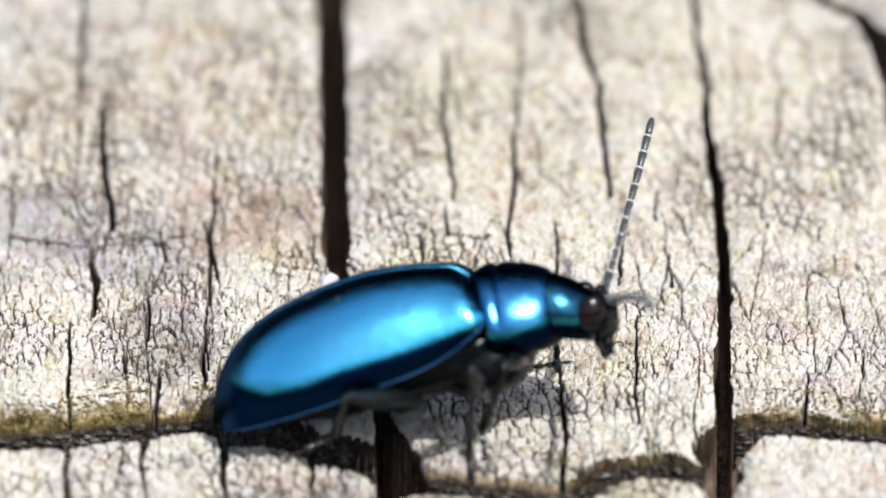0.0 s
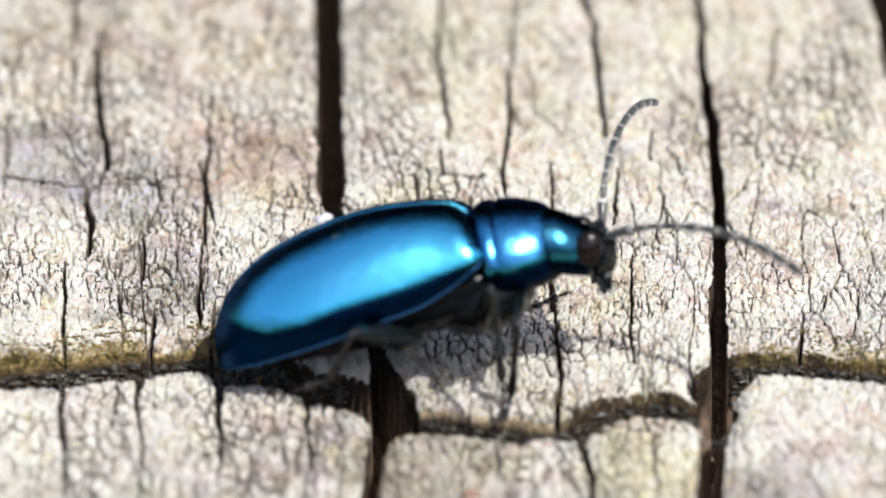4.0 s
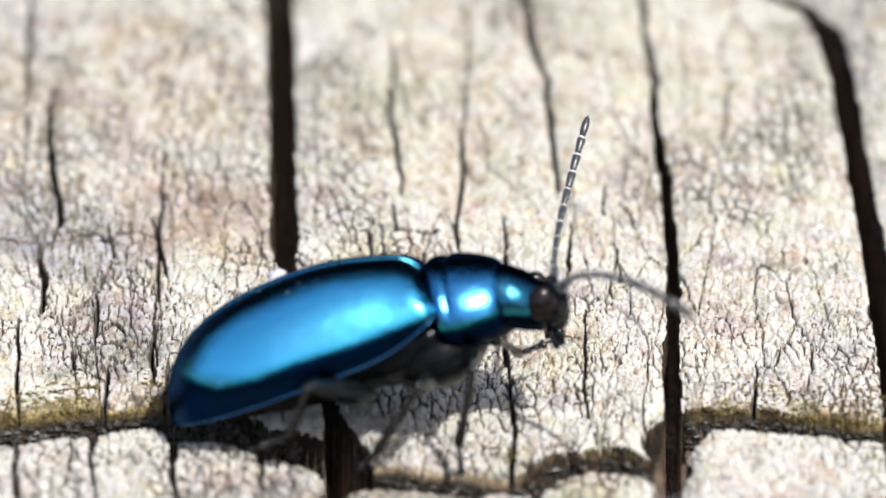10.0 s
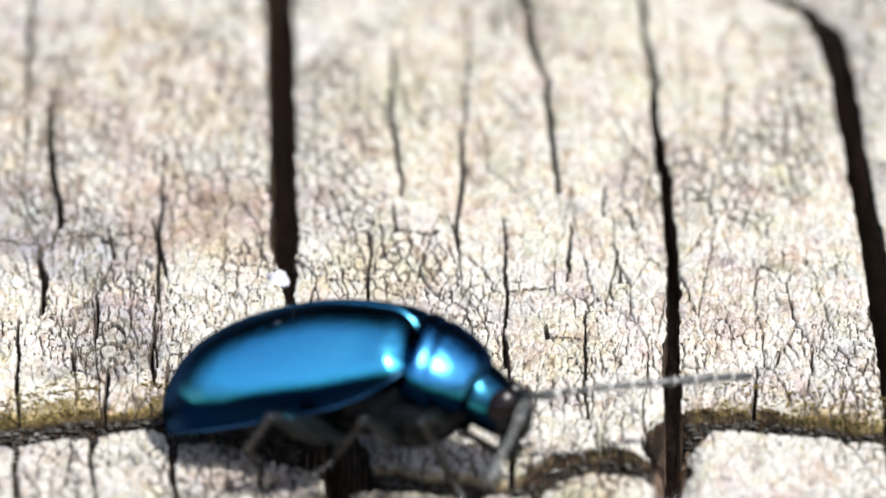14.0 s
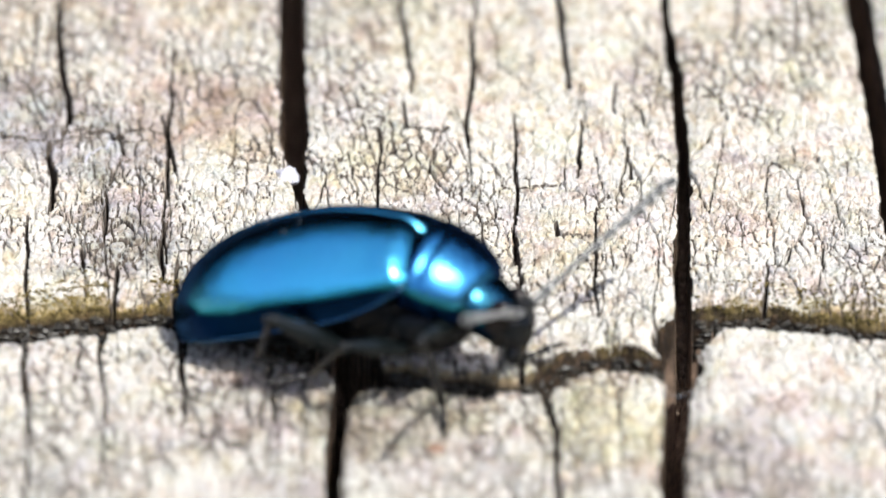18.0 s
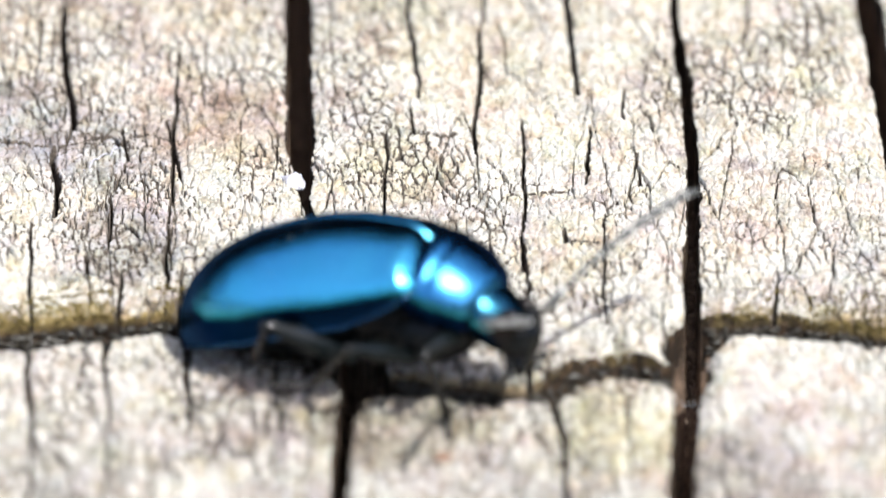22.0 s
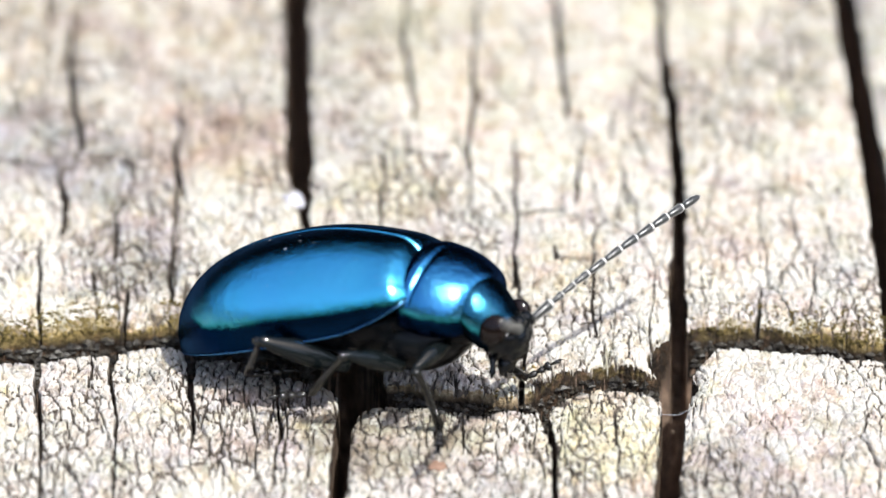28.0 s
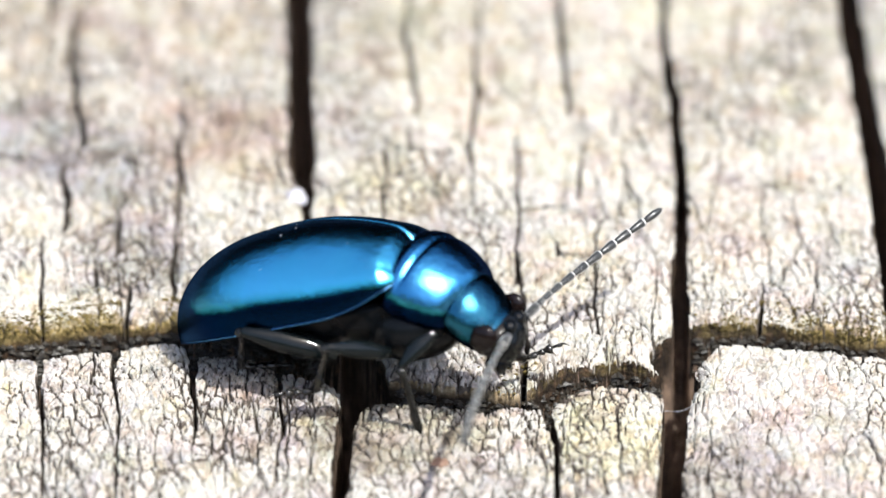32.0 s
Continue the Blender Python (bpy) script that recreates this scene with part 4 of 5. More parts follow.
def build_leg(beetle, kind):
    fl, tl, sl = LEG_SIZES[kind]
    r = {"hind": 0.16, "middle": 0.12, "front": 0.115}[kind]
    bm = bmesh.new()
    limb(bm, [(0, 0, 0.08), (fl * 0.12, 0, r * 0.72), (fl * 0.35, 0.01, r), (fl * 0.6, 0.01, r * 0.95), (fl * 0.85, 0, r * 0.55), (fl * 0.96, 0, r * 0.42), (fl, 0, r * 0.22)], 16, 0.8)
    leg = part("leg", bm, LEG, beetle, "black glossy %s leg" % kind)
    bm = bmesh.new()
    limb(bm, [(0, 0, 0.035), (0.04, 0, 0.068), (tl * 0.12, 0.015, 0.046), (tl * 0.3, 0.025, 0.044), (tl * 0.7, 0.012, 0.054), (tl * 0.93, 0, 0.070), (tl, 0, 0.045)], 14)
    for h in range(26):
        a, x = h * 2.4, tl * (0.25 + 0.72 * ((h * 0.618) % 1))
        d = Vector((0.7, math.cos(a), math.sin(a))).normalized()
        p = Vector((x, math.cos(a) * 0.05, math.sin(a) * 0.05))
        s = d.cross(Vector((1, 0, 0))).normalized() * 0.004
        bm.faces.new([bm.verts.new(q * MM) for q in (p - s, p + s, p + d * 0.06)])
    tibia = part("tibia", bm, SHIN, leg)
    bm = bmesh.new()
    x = 0
    for k, (L, r) in enumerate(((0.32, 0.045), (0.2, 0.045), (0.2, 0.068), (0.28, 0.028))):
        L *= sl
        limb(bm, [(x, 0, r * 0.45), (x + L * 0.5, -0.005, r * 0.85), (x + L * 0.85, -0.01, r), (x + L, -0.005, r * 0.6)], 12)
        x += L
    for side in (1, -1):
        loft(bm, [[(x - 0.02 + 0.10 * q, side * (0.02 + 0.05 * q) + 0.014 * (1 - q) * math.cos(b), -0.07 * q * q + 0.014 * (1.05 - q) * math.sin(b))
                   for b in (0, 2.1, 4.2)] for q in (0, 0.35, 0.7, 1)])
    tarsus = part("tarsus", bm, TARSUS, leg, "pale-haired foot with two claws")
    return leg, tibia, tarsus


beetle = tagged(new("beetle"), "metallic blue leaf beetle standing on cracked weathered wood", "beetle")
for side in (1, -1):
    build_elytron(beetle, side)
pronotum = build_pronotum(beetle)
build_underside(beetle)
head = build_head(beetle)
# far hairs get the sunlit tone, near hairs the dark one
antennae = {1: build_antenna(beetle, JOINT_LIT), -1: build_antenna(beetle, TARSUS)}
legs = {(kind, side): build_leg(beetle, kind) for kind in LEG_SIZES for side in (1, -1)}
HIPS = {"front": (1.68, 0.44, -0.40), "middle": (1.10, 0.66, -0.56), "hind": (0.35, 0.66, -0.46)}


# ---- the small loose things ----
def blob(verts, faces, c, r, stretch, spin):
    """A rough little lump: an octahedron once split, knocked about."""
    base = len(verts)
    pts = [(1, 0, 0), (-1, 0, 0), (0, 1, 0), (0, -1, 0), (0, 0, 1), (0, 0, -1)]
    for i, (x, y, z) in enumerate(pts):
        k = r * (0.7 + 0.6 * random.random())
        ca, sa = math.cos(spin), math.sin(spin)
        verts.append((c[0] + k * (x * ca - y * sa) * stretch[0], c[1] + k * (x * sa + y * ca) * stretch[1], c[2] + k * z * stretch[2]))
    for f in ((0, 2, 4), (2, 1, 4), (1, 3, 4), (3, 0, 4), (2, 0, 5), (1, 2, 5), (3, 1, 5), (0, 3, 5)):
        faces.append(tuple(base + i for i in f))


def ledge_points(x, depth):
    """Where the far wall of a cross crack stands at the depth given, for arrays of x and depth."""
    y0 = cross_line(x)
    steps = np.linspace(0.0, 0.75, 40, dtype=np.float32)
    yy = y0[:, None] + steps[None, :]
    z = wood_height(np.repeat(x[:, None], 40, 1).astype(np.float32), yy.astype(np.float32))
    reached = z > depth[:, None]
    k = np.where(reached.any(1), reached.argmax(1), 39)
    return yy[np.arange(len(x)), k]


def strew(name, mat, count, lo, hi, size, label, seed, gate, creep=0.0):
    r = np.random.RandomState(seed)
    random.seed(seed)
    x = r.uniform(-6.3, 6.3, count).astype(np.float32)
    depth = (lo + (hi - lo) * r.rand(count)).astype(np.float32)
    where = fractal(x * 1.3 + seed, depth * 2.0 + 3, 3)
    keep = (where > gate) & (np.abs(x - 2.95) > 0.24) & (np.abs(x + 1.1) > (0.0 if creep else 0.5)) & (r.rand(count) < np.interp(x, [p for p, _ in GROWTH], [a for _, a in GROWTH]) ** (2 if creep else 0))
    x, depth = x[keep], depth[keep]
    y = ledge_points(x, depth)
    over = r.rand(len(x)) < creep                     # some has crept over the edge on to the top
    y = np.where(over, y + r.exponential(0.13, len(x)), y).astype(np.float32)
    depth = np.where(over, wood_height(x, y), depth)
    verts, faces = [], []
    for px, py, pz in zip(x, y, depth):
        k = size * (0.5 + random.random())
        blob(verts, faces, (px, py - 0.25 * k, pz), k, (0.6 + random.random(), 0.7, 0.4 + 0.7 * random.random()), random.random() * 6)
    me = bpy.data.meshes.new(name)
    me.from_pydata([tuple(c * MM for c in v) for v in verts], [], faces)
    me.materials.append(mat)
    me.polygons.foreach_set("use_smooth", [creep > 0] * len(me.polygons))          # crumbs keep their edges
    return tagged(new(name, me), label, name, kind="stuff")


# besides being crumbs, these blacken the crack walls in place of shade
strew("humus", HUMUS, 3000, -0.95, -0.28, 0.044, "dark damp crumbs packed inside the cross cracks", 21, -0.9)
strew("moss", MOSS, 5200, -0.16, 0.0, 0.021, "olive green moss along the edges of cracks", 22, 0.08, 0.5)


def build_chip():
    bm = bmesh.new()
    ellipsoid(bm, (0, 0, 0), (0.20, 0.11, 0.05), (25, 15, -35), 14, 9)
    for v in bm.verts:
        v.co += Vector((noise.noise(v.co * 9000), noise.noise(v.co * 9000 + Vector((5, 0, 0))), noise.noise(v.co * 9000 + Vector((0, 7, 0))))) * 0.09 * MM
    ob = link_mesh("wood_chip", bm, CHIP)
    tagged(ob, "pale loose flake of wood beside a wide crack", "wood chip")
    ob.location = (CHIP_AT[0] * MM, CHIP_AT[1] * MM, (timber_z(*CHIP_AT) + 0.03) * MM)
    bm = bmesh.new()
    ellipsoid(bm, (0, 0, 0), (0.10, 0.09, 0.08), (0, 0, 20), 12, 8)
    for v in bm.verts:
        v.co += v.co.normalized() * noise.noise(v.co * 14000) * 0.03 * MM
    ob = link_mesh("sand_grain", bm, GRAIN_TAN)
    tagged(ob, "tiny tan grain on the edge of a wood block", "grain")
    ob.location = (GRAIN_AT[0] * MM, GRAIN_AT[1] * MM, (timber_z(*GRAIN_AT) + 0.05) * MM)
    bm = bmesh.new()
    pts = [(-0.22, -0.24), (-0.08, -0.02), (0.06, 0.10), (0.22, 0.34)]
    rings = []
    for q in range(13):
        f = q / 12 * 3
        i = min(2, int(f))
        x, y = (pts[i][c] + (pts[i + 1][c] - pts[i][c]) * (f - i) for c in (0, 1))
        z = timber_z(FIBRE_AT[0] + x, FIBRE_AT[1] + y) + 0.03
        rings.append([(x + 0.014 * math.cos(b), y, z + 0.014 * math.sin(b)) for b in (0, 1.26, 2.51, 3.77, 5.03)])
    loft(bm, rings)
    ob = link_mesh("plant_fibre", bm, CHIP)
    tagged(ob, "short white plant fibre lying on the wood", "fibre")
    ob.location = (FIBRE_AT[0] * MM, FIBRE_AT[1] * MM, 0)


CHIP_AT, GRAIN_AT, FIBRE_AT = (-1.94, 1.29), (-3.47, -2.27), (-4.39, 1.93)
build_chip()


def build_thread():
    """A fine pale fibre spanning the crack between two blocks."""
    ends = [Vector(p) for p in (THREAD_FROM, THREAD_TO)]
    for e in ends:
        e.z = timber_z(e.x, e.y) + 0.02
    bm = bmesh.new()
    rings = []
    for q in range(17):
        f = q / 16
        p = ends[0].lerp(ends[1], f) - ends[0]
        p.z -= 0.03 * math.sin(math.pi * f)
        p.y += 0.05 * math.sin(2.2 * math.pi * f)
        rings.append([(p.x, p.y + 0.0025 * math.cos(c), p.z + 0.0025 * math.sin(c)) for c in (0, 1.26, 2.51, 3.77, 5.03)])
    loft(bm, rings)
    ob = link_mesh("fibre", bm, DUST)
    tagged(ob, "fine pale fibre spanning a wide dark crack", "fibre")
    ob.location = ends[0] * MM


def build_flake():
    bm = bmesh.new()
    ellipsoid(bm, (0, 0, 0), (0.14, 0.10, 0.03), (8, 5, 15), 16, 9)
    for v in bm.verts:
        v.co += Vector((noise.noise(v.co * 12000), noise.noise(v.co * 12000 + Vector((3, 0, 0))), 0.4 * noise.noise(v.co * 12000 + Vector((0, 5, 0))))) * 0.06 * MM
    ob = link_mesh("bark_flake", bm, FLAKE)
    tagged(ob, "small reddish brown flake lying on a pale wood block", "flake")
    ob.location = (FLAKE_AT[0] * MM, FLAKE_AT[1] * MM, (timber_z(*FLAKE_AT) + 0.02) * MM)


THREAD_FROM, THREAD_TO, FLAKE_AT = (2.60, -4.10, 0), (3.15, -3.80, 0), (-0.06, -5.38)
build_thread()
build_flake()



# ---- all that moves ----
def shield_pose(s):
    return pose(1.60 * MM, 0, 0.50 * MM, *s)


def head_pose(s, h):
    return shield_pose(s) @ pose((0.80 + h[3]) * MM, 0, -0.36 * MM, *h[:3])


def head_between(bends, t):
    """The head's pose at t, between two rows."""
    for (ta, sa, ha), (tb, sb, hb) in zip(bends, bends[1:]):
        if ta <= t <= tb:
            f = (t - ta) / (tb - ta)
            return head_pose([a + (b - a) * f for a, b in zip(sa, sb)], [a + (b - a) * f for a, b in zip(ha, hb)])


def antenna_rows(side, rows, bends):
    base, rest = antennae[side]
    keys = [[] for _ in SEGMENTS]
    for t, az0, el0, az1, el1 in rows:
        p = head_between(bends, t) @ (Vector((0.52, side * 0.24, 0.06)) * MM) / MM
        first = None
        for k, L in enumerate(SEGMENTS):
            f = k / 10
            az, el = radians(az0 + (az1 - az0) * f), radians(el0 + (el1 - el0) * f)
            d = Vector((math.cos(el) * math.cos(az), math.cos(el) * math.sin(az), math.sin(el)))
            m = aim(p, d, (0.31, 0.17, 0.93) if abs(el) < 1.2 else (1, 0, 0.1))
            first = first or m
            keys[k].append((t, m if k == 0 else first.inverted() @ m))
            p = p + d * L
    walk(base, keys[0])
    for seg, r in zip(rest, keys[1:]):
        walk(seg, r)


def leg_rows(kind, side, rows):
    leg, tibia, tarsus = legs[kind, side]
    fl, tl, sl = LEG_SIZES[kind]
    hx, hy, hz = HIPS[kind]
    ka, kb, kc = [], [], []
    for t, knee, ankle, toe in rows:
        p = Vector((hx, side * hy, hz))
        a = aim(p, Vector(knee) - p, (0.2, 0.3, 0.9))
        p = p + (Vector(knee) - p).normalized() * fl
        b = aim(p, Vector(ankle) - Vector(knee), (0.9, 0.2, 0.3))
        p = p + (Vector(ankle) - Vector(knee)).normalized() * tl
        c = aim(p, Vector(toe) - Vector(ankle), (0.2, 0.3, 0.9))
        ka.append((t, a)), kb.append((t, a.inverted() @ b)), kc.append((t, a.inverted() @ c))
    walk(leg, ka), walk(tibia, kb), walk(tarsus, kc)


def motions():
    # the whole animal: place in millimetres, roll, pitch, turn
    rows = [
        (0, pose(-1.186 * MM, -2.333 * MM, 0.851 * MM, -17.4, -20.8, 3.5)),
        (1, pose(-1.190 * MM, -2.309 * MM, 0.798 * MM, -17.4, -18.3, 3.5)),
        (2, pose(-1.184 * MM, -2.309 * MM, 0.780 * MM, -17.4, -17.8, 3.5)),
        (2.5, pose(-1.210 * MM, -2.316 * MM, 0.759 * MM, -17.4, -17.6, 3.5)),
        (3, pose(-1.150 * MM, -2.316 * MM, 0.750 * MM, -17.4, -17.3, 3.5)),
        (3.5, pose(-1.133 * MM, -2.320 * MM, 0.780 * MM, -17.4, -18.3, 3.5)),
        (4, pose(-1.143 * MM, -2.326 * MM, 0.881 * MM, -17.4, -21.3, 3.5)),
        (9, pose(-1.143 * MM, -2.326 * MM, 0.881 * MM, -17.4, -21.3, 3.5)),
        (12, pose(-1.186 * MM, -2.319 * MM, 0.893 * MM, -17.4, -21.3, 3.5)),
        (12.4, pose(-1.187 * MM, -2.429 * MM, 0.881 * MM, -17.4, -21.1, 0.2)),
        (12.8, pose(-1.207 * MM, -2.647 * MM, 0.862 * MM, -17.5, -20.8, -6.4)),
        (13, pose(-1.215 * MM, -2.748 * MM, 0.853 * MM, -17.5, -20.6, -9.4)),
        (13.4, pose(-1.244 * MM, -2.933 * MM, 0.845 * MM, -17.5, -20.3, -15.1)),
        (15.5, pose(-1.246 * MM, -3.211 * MM, 0.745 * MM, -12.1, -21.5, -21.2)),
        (19, pose(-1.246 * MM, -3.211 * MM, 0.745 * MM, -12.1, -21.5, -21.2)),
        (25, pose(-1.270 * MM, -3.216 * MM, 0.777 * MM, -13.0, -20.5, -21.7)),
        (28, pose(-1.309 * MM, -3.225 * MM, 0.826 * MM, -12.3, -21.1, -21.7)),
        (29.4, pose(-1.309 * MM, -3.225 * MM, 0.826 * MM, -12.3, -21.1, -21.7)),
        (30, pose(-1.315 * MM, -3.215 * MM, 0.957 * MM, -15.2, -23.3, -24.3)),
        (31, pose(-1.236 * MM, -3.222 * MM, 0.985 * MM, -15.3, -21.7, -23.7)),
        (32, pose(-1.396 * MM, -3.191 * MM, 0.873 * MM, -17.1, -23.5, -24.7)),
    ]
    walk(beetle, rows)
    # neck shield and head: roll, pitch and turn of each
    bends = [
        (0, (5.0, 9.8, -3.1), (-4.3, 10.0, 10.9, 0.02)),
        (12, (5.0, 9.8, -3.1), (-4.3, 10.0, 10.9, 0.02)),
        (13, (6.7, 34.9, 22.2), (-7.4, -6.2, -1.7, 0.07)),
        (15.5, (-1.4, 37.9, 1.5), (-6.9, -8.0, 7.3, -0.04)),
        (23.2, (-1.4, 37.9, 1.5), (-6.9, -8.0, 7.3, -0.04)),
        (24, (0.2, 24.4, -7.9), (-5.5, 10.4, 7.0, -0.04)),
        (25.5, (0.2, 24.4, -7.9), (-5.5, 10.4, 7.0, -0.04)),
        (27.5, (-0.1, 24.2, -6.5), (-6.1, 13.5, 9.0, -0.05)),
        (29.4, (-0.1, 24.2, -6.5), (-6.1, 13.5, 9.0, -0.05)),
        (30, (-0.7, 34.2, -2.5), (-3.5, 9.4, 4.3, -0.03)),
        (31, (-0.8, 41.8, -0.1), (-4.1, 4.4, 0.1, 0.0)),
        (32, (3.4, 35.8, -0.1), (12.4, 3.5, 9.4, 0.07)),
    ]
    walk(pronotum, [(t, shield_pose(s)) for t, s, h in bends])
    walk(head, [(t, head_pose(s, h)) for t, s, h in bends])
    # feelers: turn and rise at the root, turn and rise at the tip
    antenna_rows(1, [
        (0, 68, 24, 61, 34),
        (1, 77, -11, 49, 58),
        (2, 43, 31, 63, -12),
        (3, 68, 38, 63, 3),
        (4, 60, 53, 75, -20),
        (4.5, 62, 28, 72, -17),
        (7, 78, 37, 75, 39),
        (8, 74, 20, 79, 33),
        (9, 89, 15, 48, 40),
        (11, 87, 15, 49, 42),
        (12, 90, 12, 47, 47),
        (12.6, 36, -9, 50, 0),
        (13, 32, 2, 34, -17),
        (13.5, 30, -11, 54, -17),
        (15.5, 28, 20, 63, -1),
        (16, 23, 22, 69, -6),
        (17, 27, 28, 73, 1),
        (19, 91, 15, 30, 12),
        (24, 30, 39, 67, -5),
        (25, 66, 20, 43, 8),
        (27.5, 74, 21, 33, 21),
        (28, 58, 19, 60, 10),
        (29.6, 50, 41, 61, -5),
        (30, 86, -9, 28, -44),
        (30.4, 32, 23, 32, -20),
        (31, 90, -13, 22, -38),
        (31.4, 36, 41, 77, -3),
        (32, 96, 12, 54, 20),
    ], bends)
    antenna_rows(-1, [
        (0, -65, 10, -84, 3),
        (1, -45, -7, -86, 7),
        (2, -56, -19, -86, -2),
        (3, -20, -50, -72, -41),
        (4, -18, -2, -48, -39),
        (4.5, -11, -11, -69, -16),
        (7, -78, 10, -55, 19),
        (8, -62, 11, -53, -34),
        (9, -61, 19, -48, -40),
        (11, -63, 23, -41, -40),
        (12, -72, 11, -40, -36),
        (12.6, -61, -36, -84, 10),
        (13, -97, -19, -68, 14),
        (13.5, -104, -36, -59, 14),
        (15.5, -64, 6, -75, 13),
        (17, -100, 14, -58, 9),
        (19, -84, 15, -58, 8),
        (23, -88, 14, -54, 9),
        (24, -61, 8, -65, 14),
        (25, -61, 12, -66, 13),
        (28, -64, 12, -64, 13),
        (29, -65, 12, -65, 14),
        (29.6, -70, 9, -65, 7),
        (30, -80, -18, -86, -22),
        (30.4, -85, -27, -62, 11),
        (31, -62, -8, -76, -47),
        (31.4, -90, -32, -57, 13),
        (32, -78, -15, -74, -23),
    ], bends)
    # legs: knee, ankle and toe in the animal's space
    leg_rows("middle", -1, [
        (0, (1.19, -1.45, -0.03), (0.73, -1.52, -1.14), (0.63, -1.16, -1.49)),
        (1, (1.18, -1.39, 0.05), (0.65, -1.21, -1.02), (0.55, -0.83, -1.35)),
        (2, (1.21, -1.09, 0.28), (0.47, -0.57, -0.51), (0.16, -0.33, -0.85)),
        (3, (1.09, -1.47, -0.06), (0.73, -1.19, -1.17), (0.59, -0.82, -1.51)),
        (4, (1.47, -1.29, 0.05), (1.18, -1.33, -1.12), (1.05, -1.27, -1.61)),
        (4.5, (1.41, -1.40, -0.05), (1.09, -1.60, -1.19), (0.97, -1.28, -1.58)),
        (6.5, (1.28, -1.53, -0.23), (0.96, -1.18, -1.33), (0.80, -0.97, -1.78)),
        (7, (1.28, -1.46, -0.08), (0.97, -1.23, -1.22), (0.84, -0.97, -1.65)),
        (8, (1.47, -1.45, -0.18), (0.81, -1.38, -1.18), (0.58, -1.08, -1.54)),
        (9, (1.07, -1.57, -0.29), (0.17, -1.20, -1.00), (-0.19, -0.89, -1.21)),
        (11, (1.10, -1.57, -0.28), (0.21, -1.20, -0.99), (-0.16, -0.89, -1.21)),
        (12, (1.42, -1.34, 0.02), (0.98, -1.13, -1.08), (0.87, -0.98, -1.57)),
        (12.6, (1.33, -1.53, -0.26), (0.78, -0.98, -1.18), (0.52, -0.64, -1.47)),
        (13, (1.53, -1.41, -0.16), (0.44, -1.06, -0.54), (0.17, -0.86, -0.93)),
        (13.5, (1.36, -1.45, -0.10), (0.41, -0.91, -0.59), (0.04, -1.12, -0.89)),
        (15.5, (0.80, -1.49, -0.20), (-0.17, -0.93, -0.62), (-0.62, -1.19, -0.61)),
        (19, (0.78, -1.48, -0.19), (-0.17, -0.88, -0.61), (-0.62, -1.14, -0.56)),
        (25, (0.74, -1.42, -0.12), (-0.18, -0.88, -0.67), (-0.62, -1.10, -0.51)),
        (28, (0.79, -1.45, -0.13), (-0.14, -0.91, -0.67), (-0.58, -1.15, -0.58)),
        (29.4, (0.74, -1.43, -0.13), (-0.18, -0.89, -0.68), (-0.63, -1.14, -0.59)),
        (30, (0.67, -1.42, -0.18), (-0.03, -0.73, -0.86), (-0.47, -1.01, -0.82)),
        (31, (0.50, -1.33, -0.25), (-0.16, -0.62, -0.97), (-0.60, -0.89, -0.92)),
        (32, (0.73, -1.49, -0.27), (-0.03, -0.76, -0.85), (-0.46, -1.04, -0.78)),
    ])
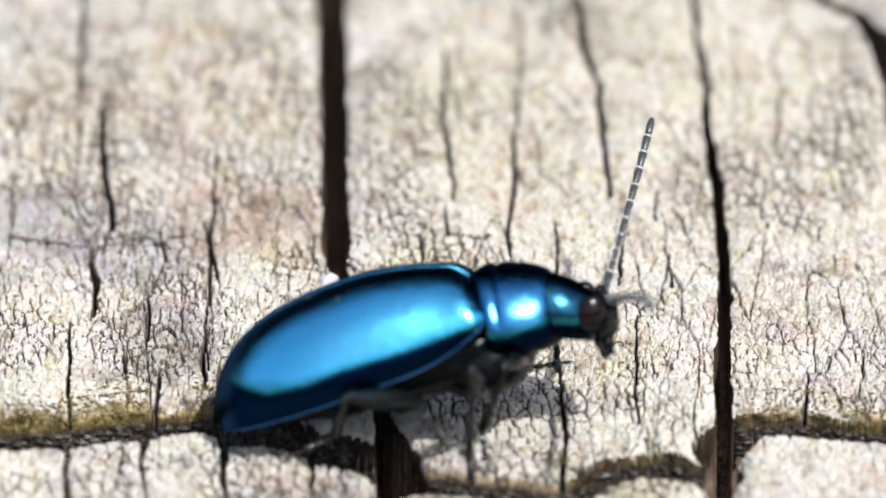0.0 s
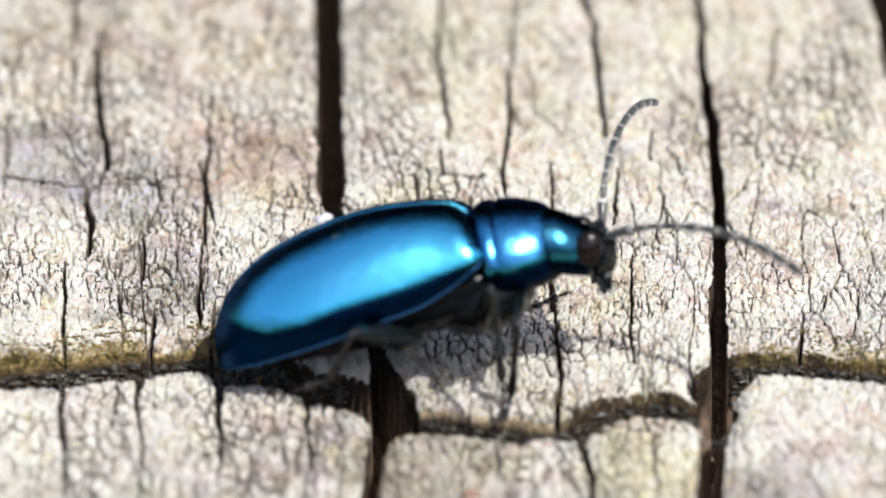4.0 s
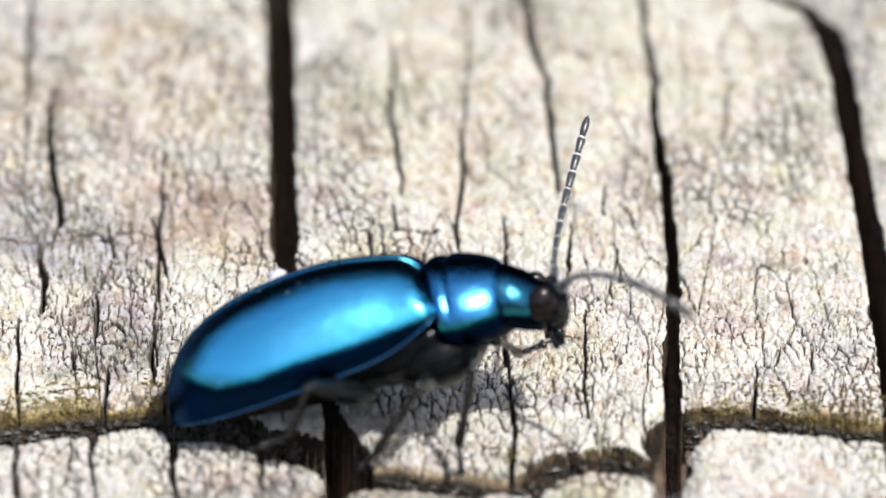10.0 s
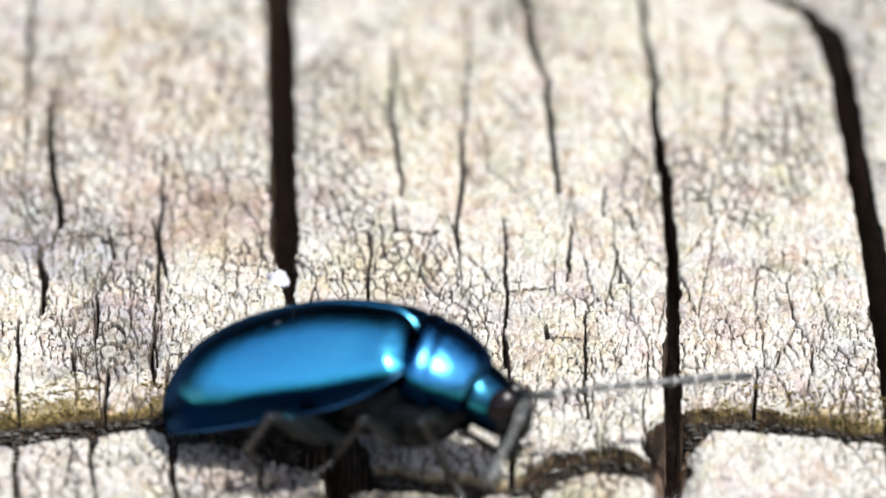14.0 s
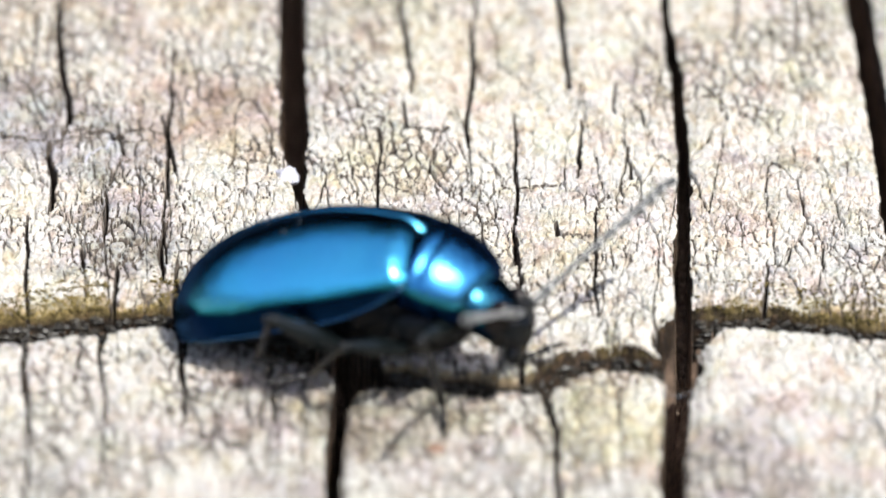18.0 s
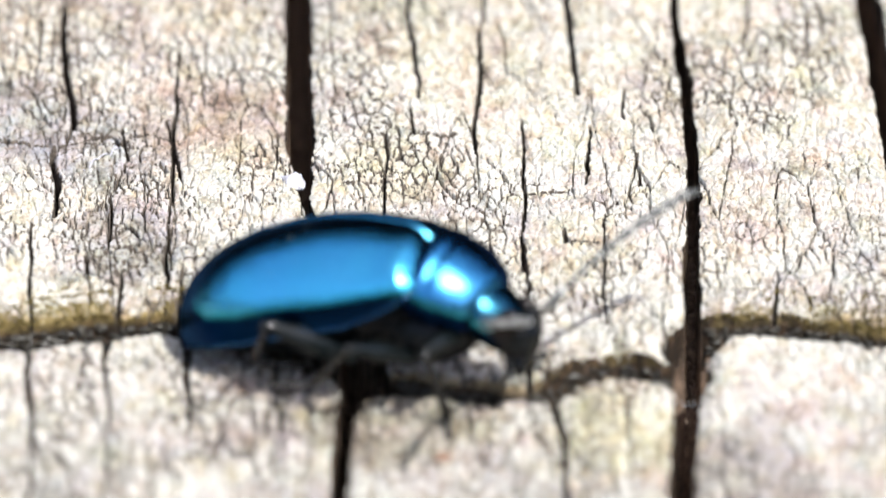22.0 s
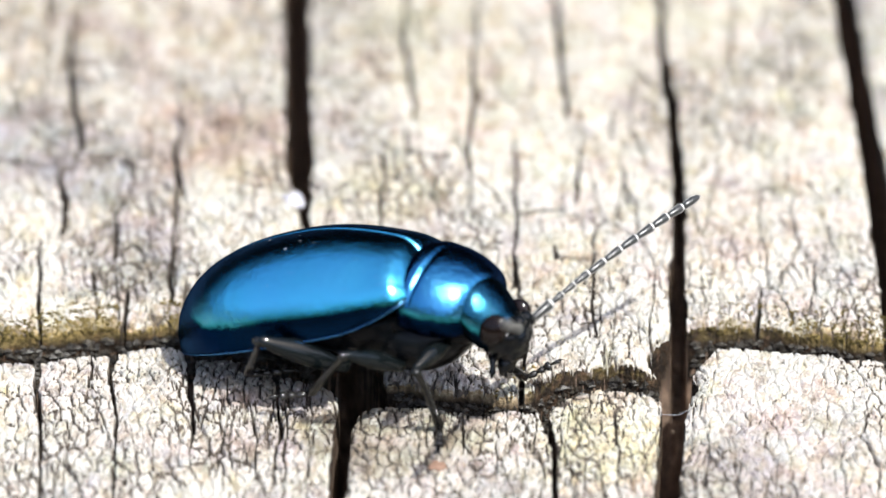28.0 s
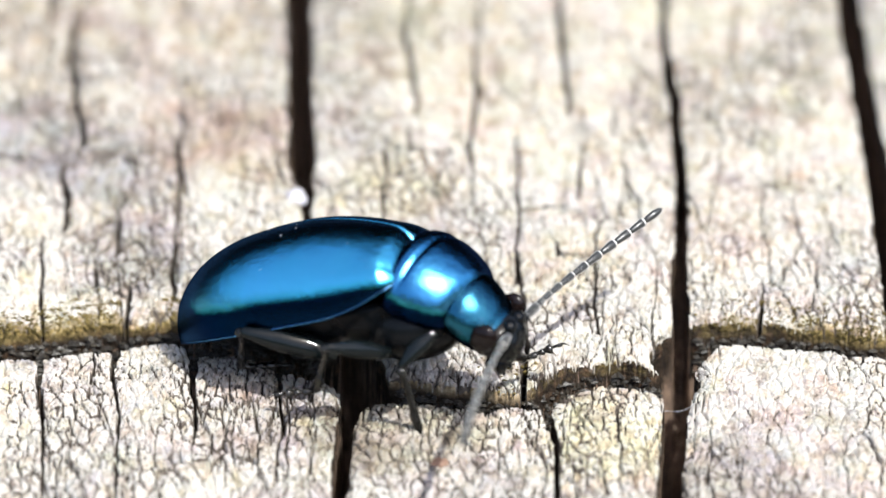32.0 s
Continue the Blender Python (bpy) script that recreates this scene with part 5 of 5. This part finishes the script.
    leg_rows("front", -1, [
        (0, (1.53, -1.04, -0.24), (0.89, -0.54, -1.05), (0.80, -0.66, -1.53)),
        (1, (1.39, -1.01, -0.38), (0.80, -0.54, -1.24), (0.67, -0.98, -1.46)),
        (2, (1.34, -0.93, -0.17), (0.62, -1.21, -1.02), (0.35, -0.96, -1.36)),
        (3, (1.45, -1.03, -0.31), (1.15, -0.72, -1.38), (1.05, -1.21, -1.39)),
        (4, (1.58, -1.06, -0.51), (1.13, -0.64, -1.48), (0.96, -1.09, -1.61)),
        (4.5, (1.74, -1.07, -0.45), (1.10, -0.77, -1.35), (0.97, -1.15, -1.66)),
        (6.5, (1.66, -1.05, -0.60), (0.97, -0.73, -1.46), (0.84, -1.10, -1.77)),
        (7, (1.50, -1.05, -0.31), (0.83, -0.70, -1.18), (0.60, -0.48, -1.56)),
        (8, (1.60, -1.07, -0.43), (0.91, -1.07, -1.34), (0.66, -0.82, -1.70)),
        (9, (1.65, -1.08, -0.41), (1.08, -0.81, -1.37), (0.99, -1.13, -1.74)),
        (11, (1.69, -1.08, -0.41), (1.11, -0.81, -1.37), (1.02, -1.13, -1.74)),
        (12, (1.50, -1.02, -0.20), (1.12, -0.65, -1.22), (0.94, -0.78, -1.67)),
        (12.6, (1.63, -1.08, -0.39), (1.30, -0.81, -1.46), (1.14, -0.51, -1.82)),
        (13, (1.46, -1.02, -0.57), (1.34, -0.26, -1.43), (1.43, -0.69, -1.67)),
        (13.5, (1.66, -1.07, -0.28), (1.56, -0.32, -1.15), (1.41, -0.06, -1.55)),
        (15.5, (1.55, -1.07, -0.35), (1.30, -0.51, -1.33), (1.45, -0.92, -1.59)),
        (19, (1.55, -1.06, -0.36), (1.31, -0.51, -1.34), (1.45, -0.91, -1.61)),
        (25, (1.41, -1.00, -0.53), (1.22, -0.35, -1.46), (1.33, -0.79, -1.69)),
        (28, (1.46, -1.02, -0.54), (1.25, -0.38, -1.48), (1.37, -0.82, -1.68)),
        (29.4, (1.41, -1.00, -0.55), (1.20, -0.34, -1.47), (1.32, -0.78, -1.68)),
        (30, (1.29, -0.81, -0.76), (1.11, -0.02, -1.58), (1.24, -0.42, -1.85)),
        (31, (1.21, -0.77, -0.69), (0.98, -0.39, -1.75), (0.97, -0.71, -2.13)),
        (32, (1.25, -0.75, -0.75), (0.99, -0.22, -1.74), (1.02, -0.57, -2.09)),
    ])
    leg_rows("hind", -1, [
        (0, (-0.37, -1.49, 0.14), (-0.77, -0.77, -0.42), (-1.38, -0.56, -0.52)),
        (4, (-0.25, -1.57, 0.14), (-0.81, -0.98, -0.43), (-1.32, -0.58, -0.50)),
        (12, (-0.18, -1.60, 0.16), (-0.73, -1.04, -0.45), (-1.30, -0.75, -0.54)),
        (13, (0.16, -1.77, 0.09), (-0.61, -1.27, -0.32), (-1.03, -0.81, -0.52)),
        (15.5, (-0.21, -1.48, 0.30), (-0.77, -0.90, -0.29), (-0.67, -0.31, -0.56)),
        (19, (-0.10, -1.54, 0.31), (-0.70, -1.00, -0.28), (-0.53, -0.42, -0.53)),
        (25, (-0.48, -1.28, 0.25), (-1.10, -0.69, -0.26), (-0.63, -0.28, -0.45)),
        (28, (-0.35, -1.44, 0.22), (-0.97, -0.87, -0.32), (-0.58, -0.36, -0.45)),
        (29.4, (-0.39, -1.41, 0.21), (-1.00, -0.84, -0.33), (-0.62, -0.34, -0.46)),
        (30, (0.14, -1.72, 0.17), (-0.59, -1.30, -0.36), (-0.31, -0.74, -0.53)),
        (31, (-0.18, -1.52, 0.27), (-0.83, -1.18, -0.40), (-0.54, -0.64, -0.64)),
        (32, (-0.60, -1.25, 0.09), (-1.15, -0.58, -0.41), (-0.79, -0.05, -0.54)),
    ])
    leg_rows("front", 1, [
        (0, (1.46, -0.16, -0.41), (1.56, 0.91, -0.81), (2.04, 1.01, -0.93)),
        (4, (1.51, -0.17, -0.45), (1.55, 0.90, -0.87), (2.05, 0.96, -0.85)),
        (12, (1.97, -0.13, -0.46), (2.08, 0.92, -0.93), (2.49, 1.19, -1.01)),
        (13, (1.69, -0.18, -0.55), (1.63, 0.84, -1.07), (1.86, 1.28, -1.16)),
        (15.5, (1.80, -0.01, -0.84), (1.63, 1.01, -1.34), (1.94, 1.40, -1.28)),
        (19, (1.99, -0.02, -0.72), (1.75, 0.99, -1.21), (2.18, 1.24, -1.14)),
        (25, (1.88, -0.13, -0.62), (1.51, 0.83, -1.14), (1.67, 1.30, -1.18)),
        (27.5, (1.99, -0.03, -0.70), (1.83, 0.96, -1.27), (2.25, 1.21, -1.16)),
        (28, (2.00, -0.01, -0.73), (1.84, 0.98, -1.30), (2.26, 1.23, -1.19)),
        (30, (1.86, 0.09, -0.90), (1.56, 1.11, -1.35), (1.78, 1.55, -1.30)),
        (31, (1.73, 0.15, -0.97), (1.54, 1.23, -1.34), (1.91, 1.48, -1.11)),
        (32, (1.97, 0.02, -0.78), (1.90, 1.12, -1.09), (2.32, 1.39, -1.01)),
    ])
    leg_rows("middle", 1, [
        (0, (1.00, 1.05, -0.45), (0.80, 1.40, -1.40), (0.62, 1.72, -1.60)),
        (12, (1.00, 1.05, -0.45), (0.78, 1.41, -1.42), (0.60, 1.73, -1.62)),
        (13, (1.00, 1.05, -0.45), (0.86, 1.36, -1.40), (0.70, 1.66, -1.60)),
        (15.5, (1.00, 1.05, -0.45), (0.82, 1.38, -1.40), (0.66, 1.68, -1.60)),
        (32, (1.00, 1.05, -0.45), (0.80, 1.40, -1.42), (0.64, 1.70, -1.62)),
    ])
    leg_rows("hind", 1, [
        (0, (-0.40, 0.82, -0.15), (-0.97, 1.48, 0.07), (-1.25, 1.81, 0.13)),
        (12, (-0.40, 0.82, -0.15), (-0.99, 1.49, 0.03), (-1.26, 1.82, 0.10)),
        (13, (-0.40, 0.82, -0.15), (-0.98, 1.48, 0.06), (-1.25, 1.81, 0.13)),
        (15.5, (-0.40, 0.82, -0.15), (-0.98, 1.48, 0.06), (-1.25, 1.81, 0.12)),
        (32, (-0.40, 0.82, -0.15), (-0.99, 1.49, 0.03), (-1.26, 1.82, 0.10)),
    ])


motions()
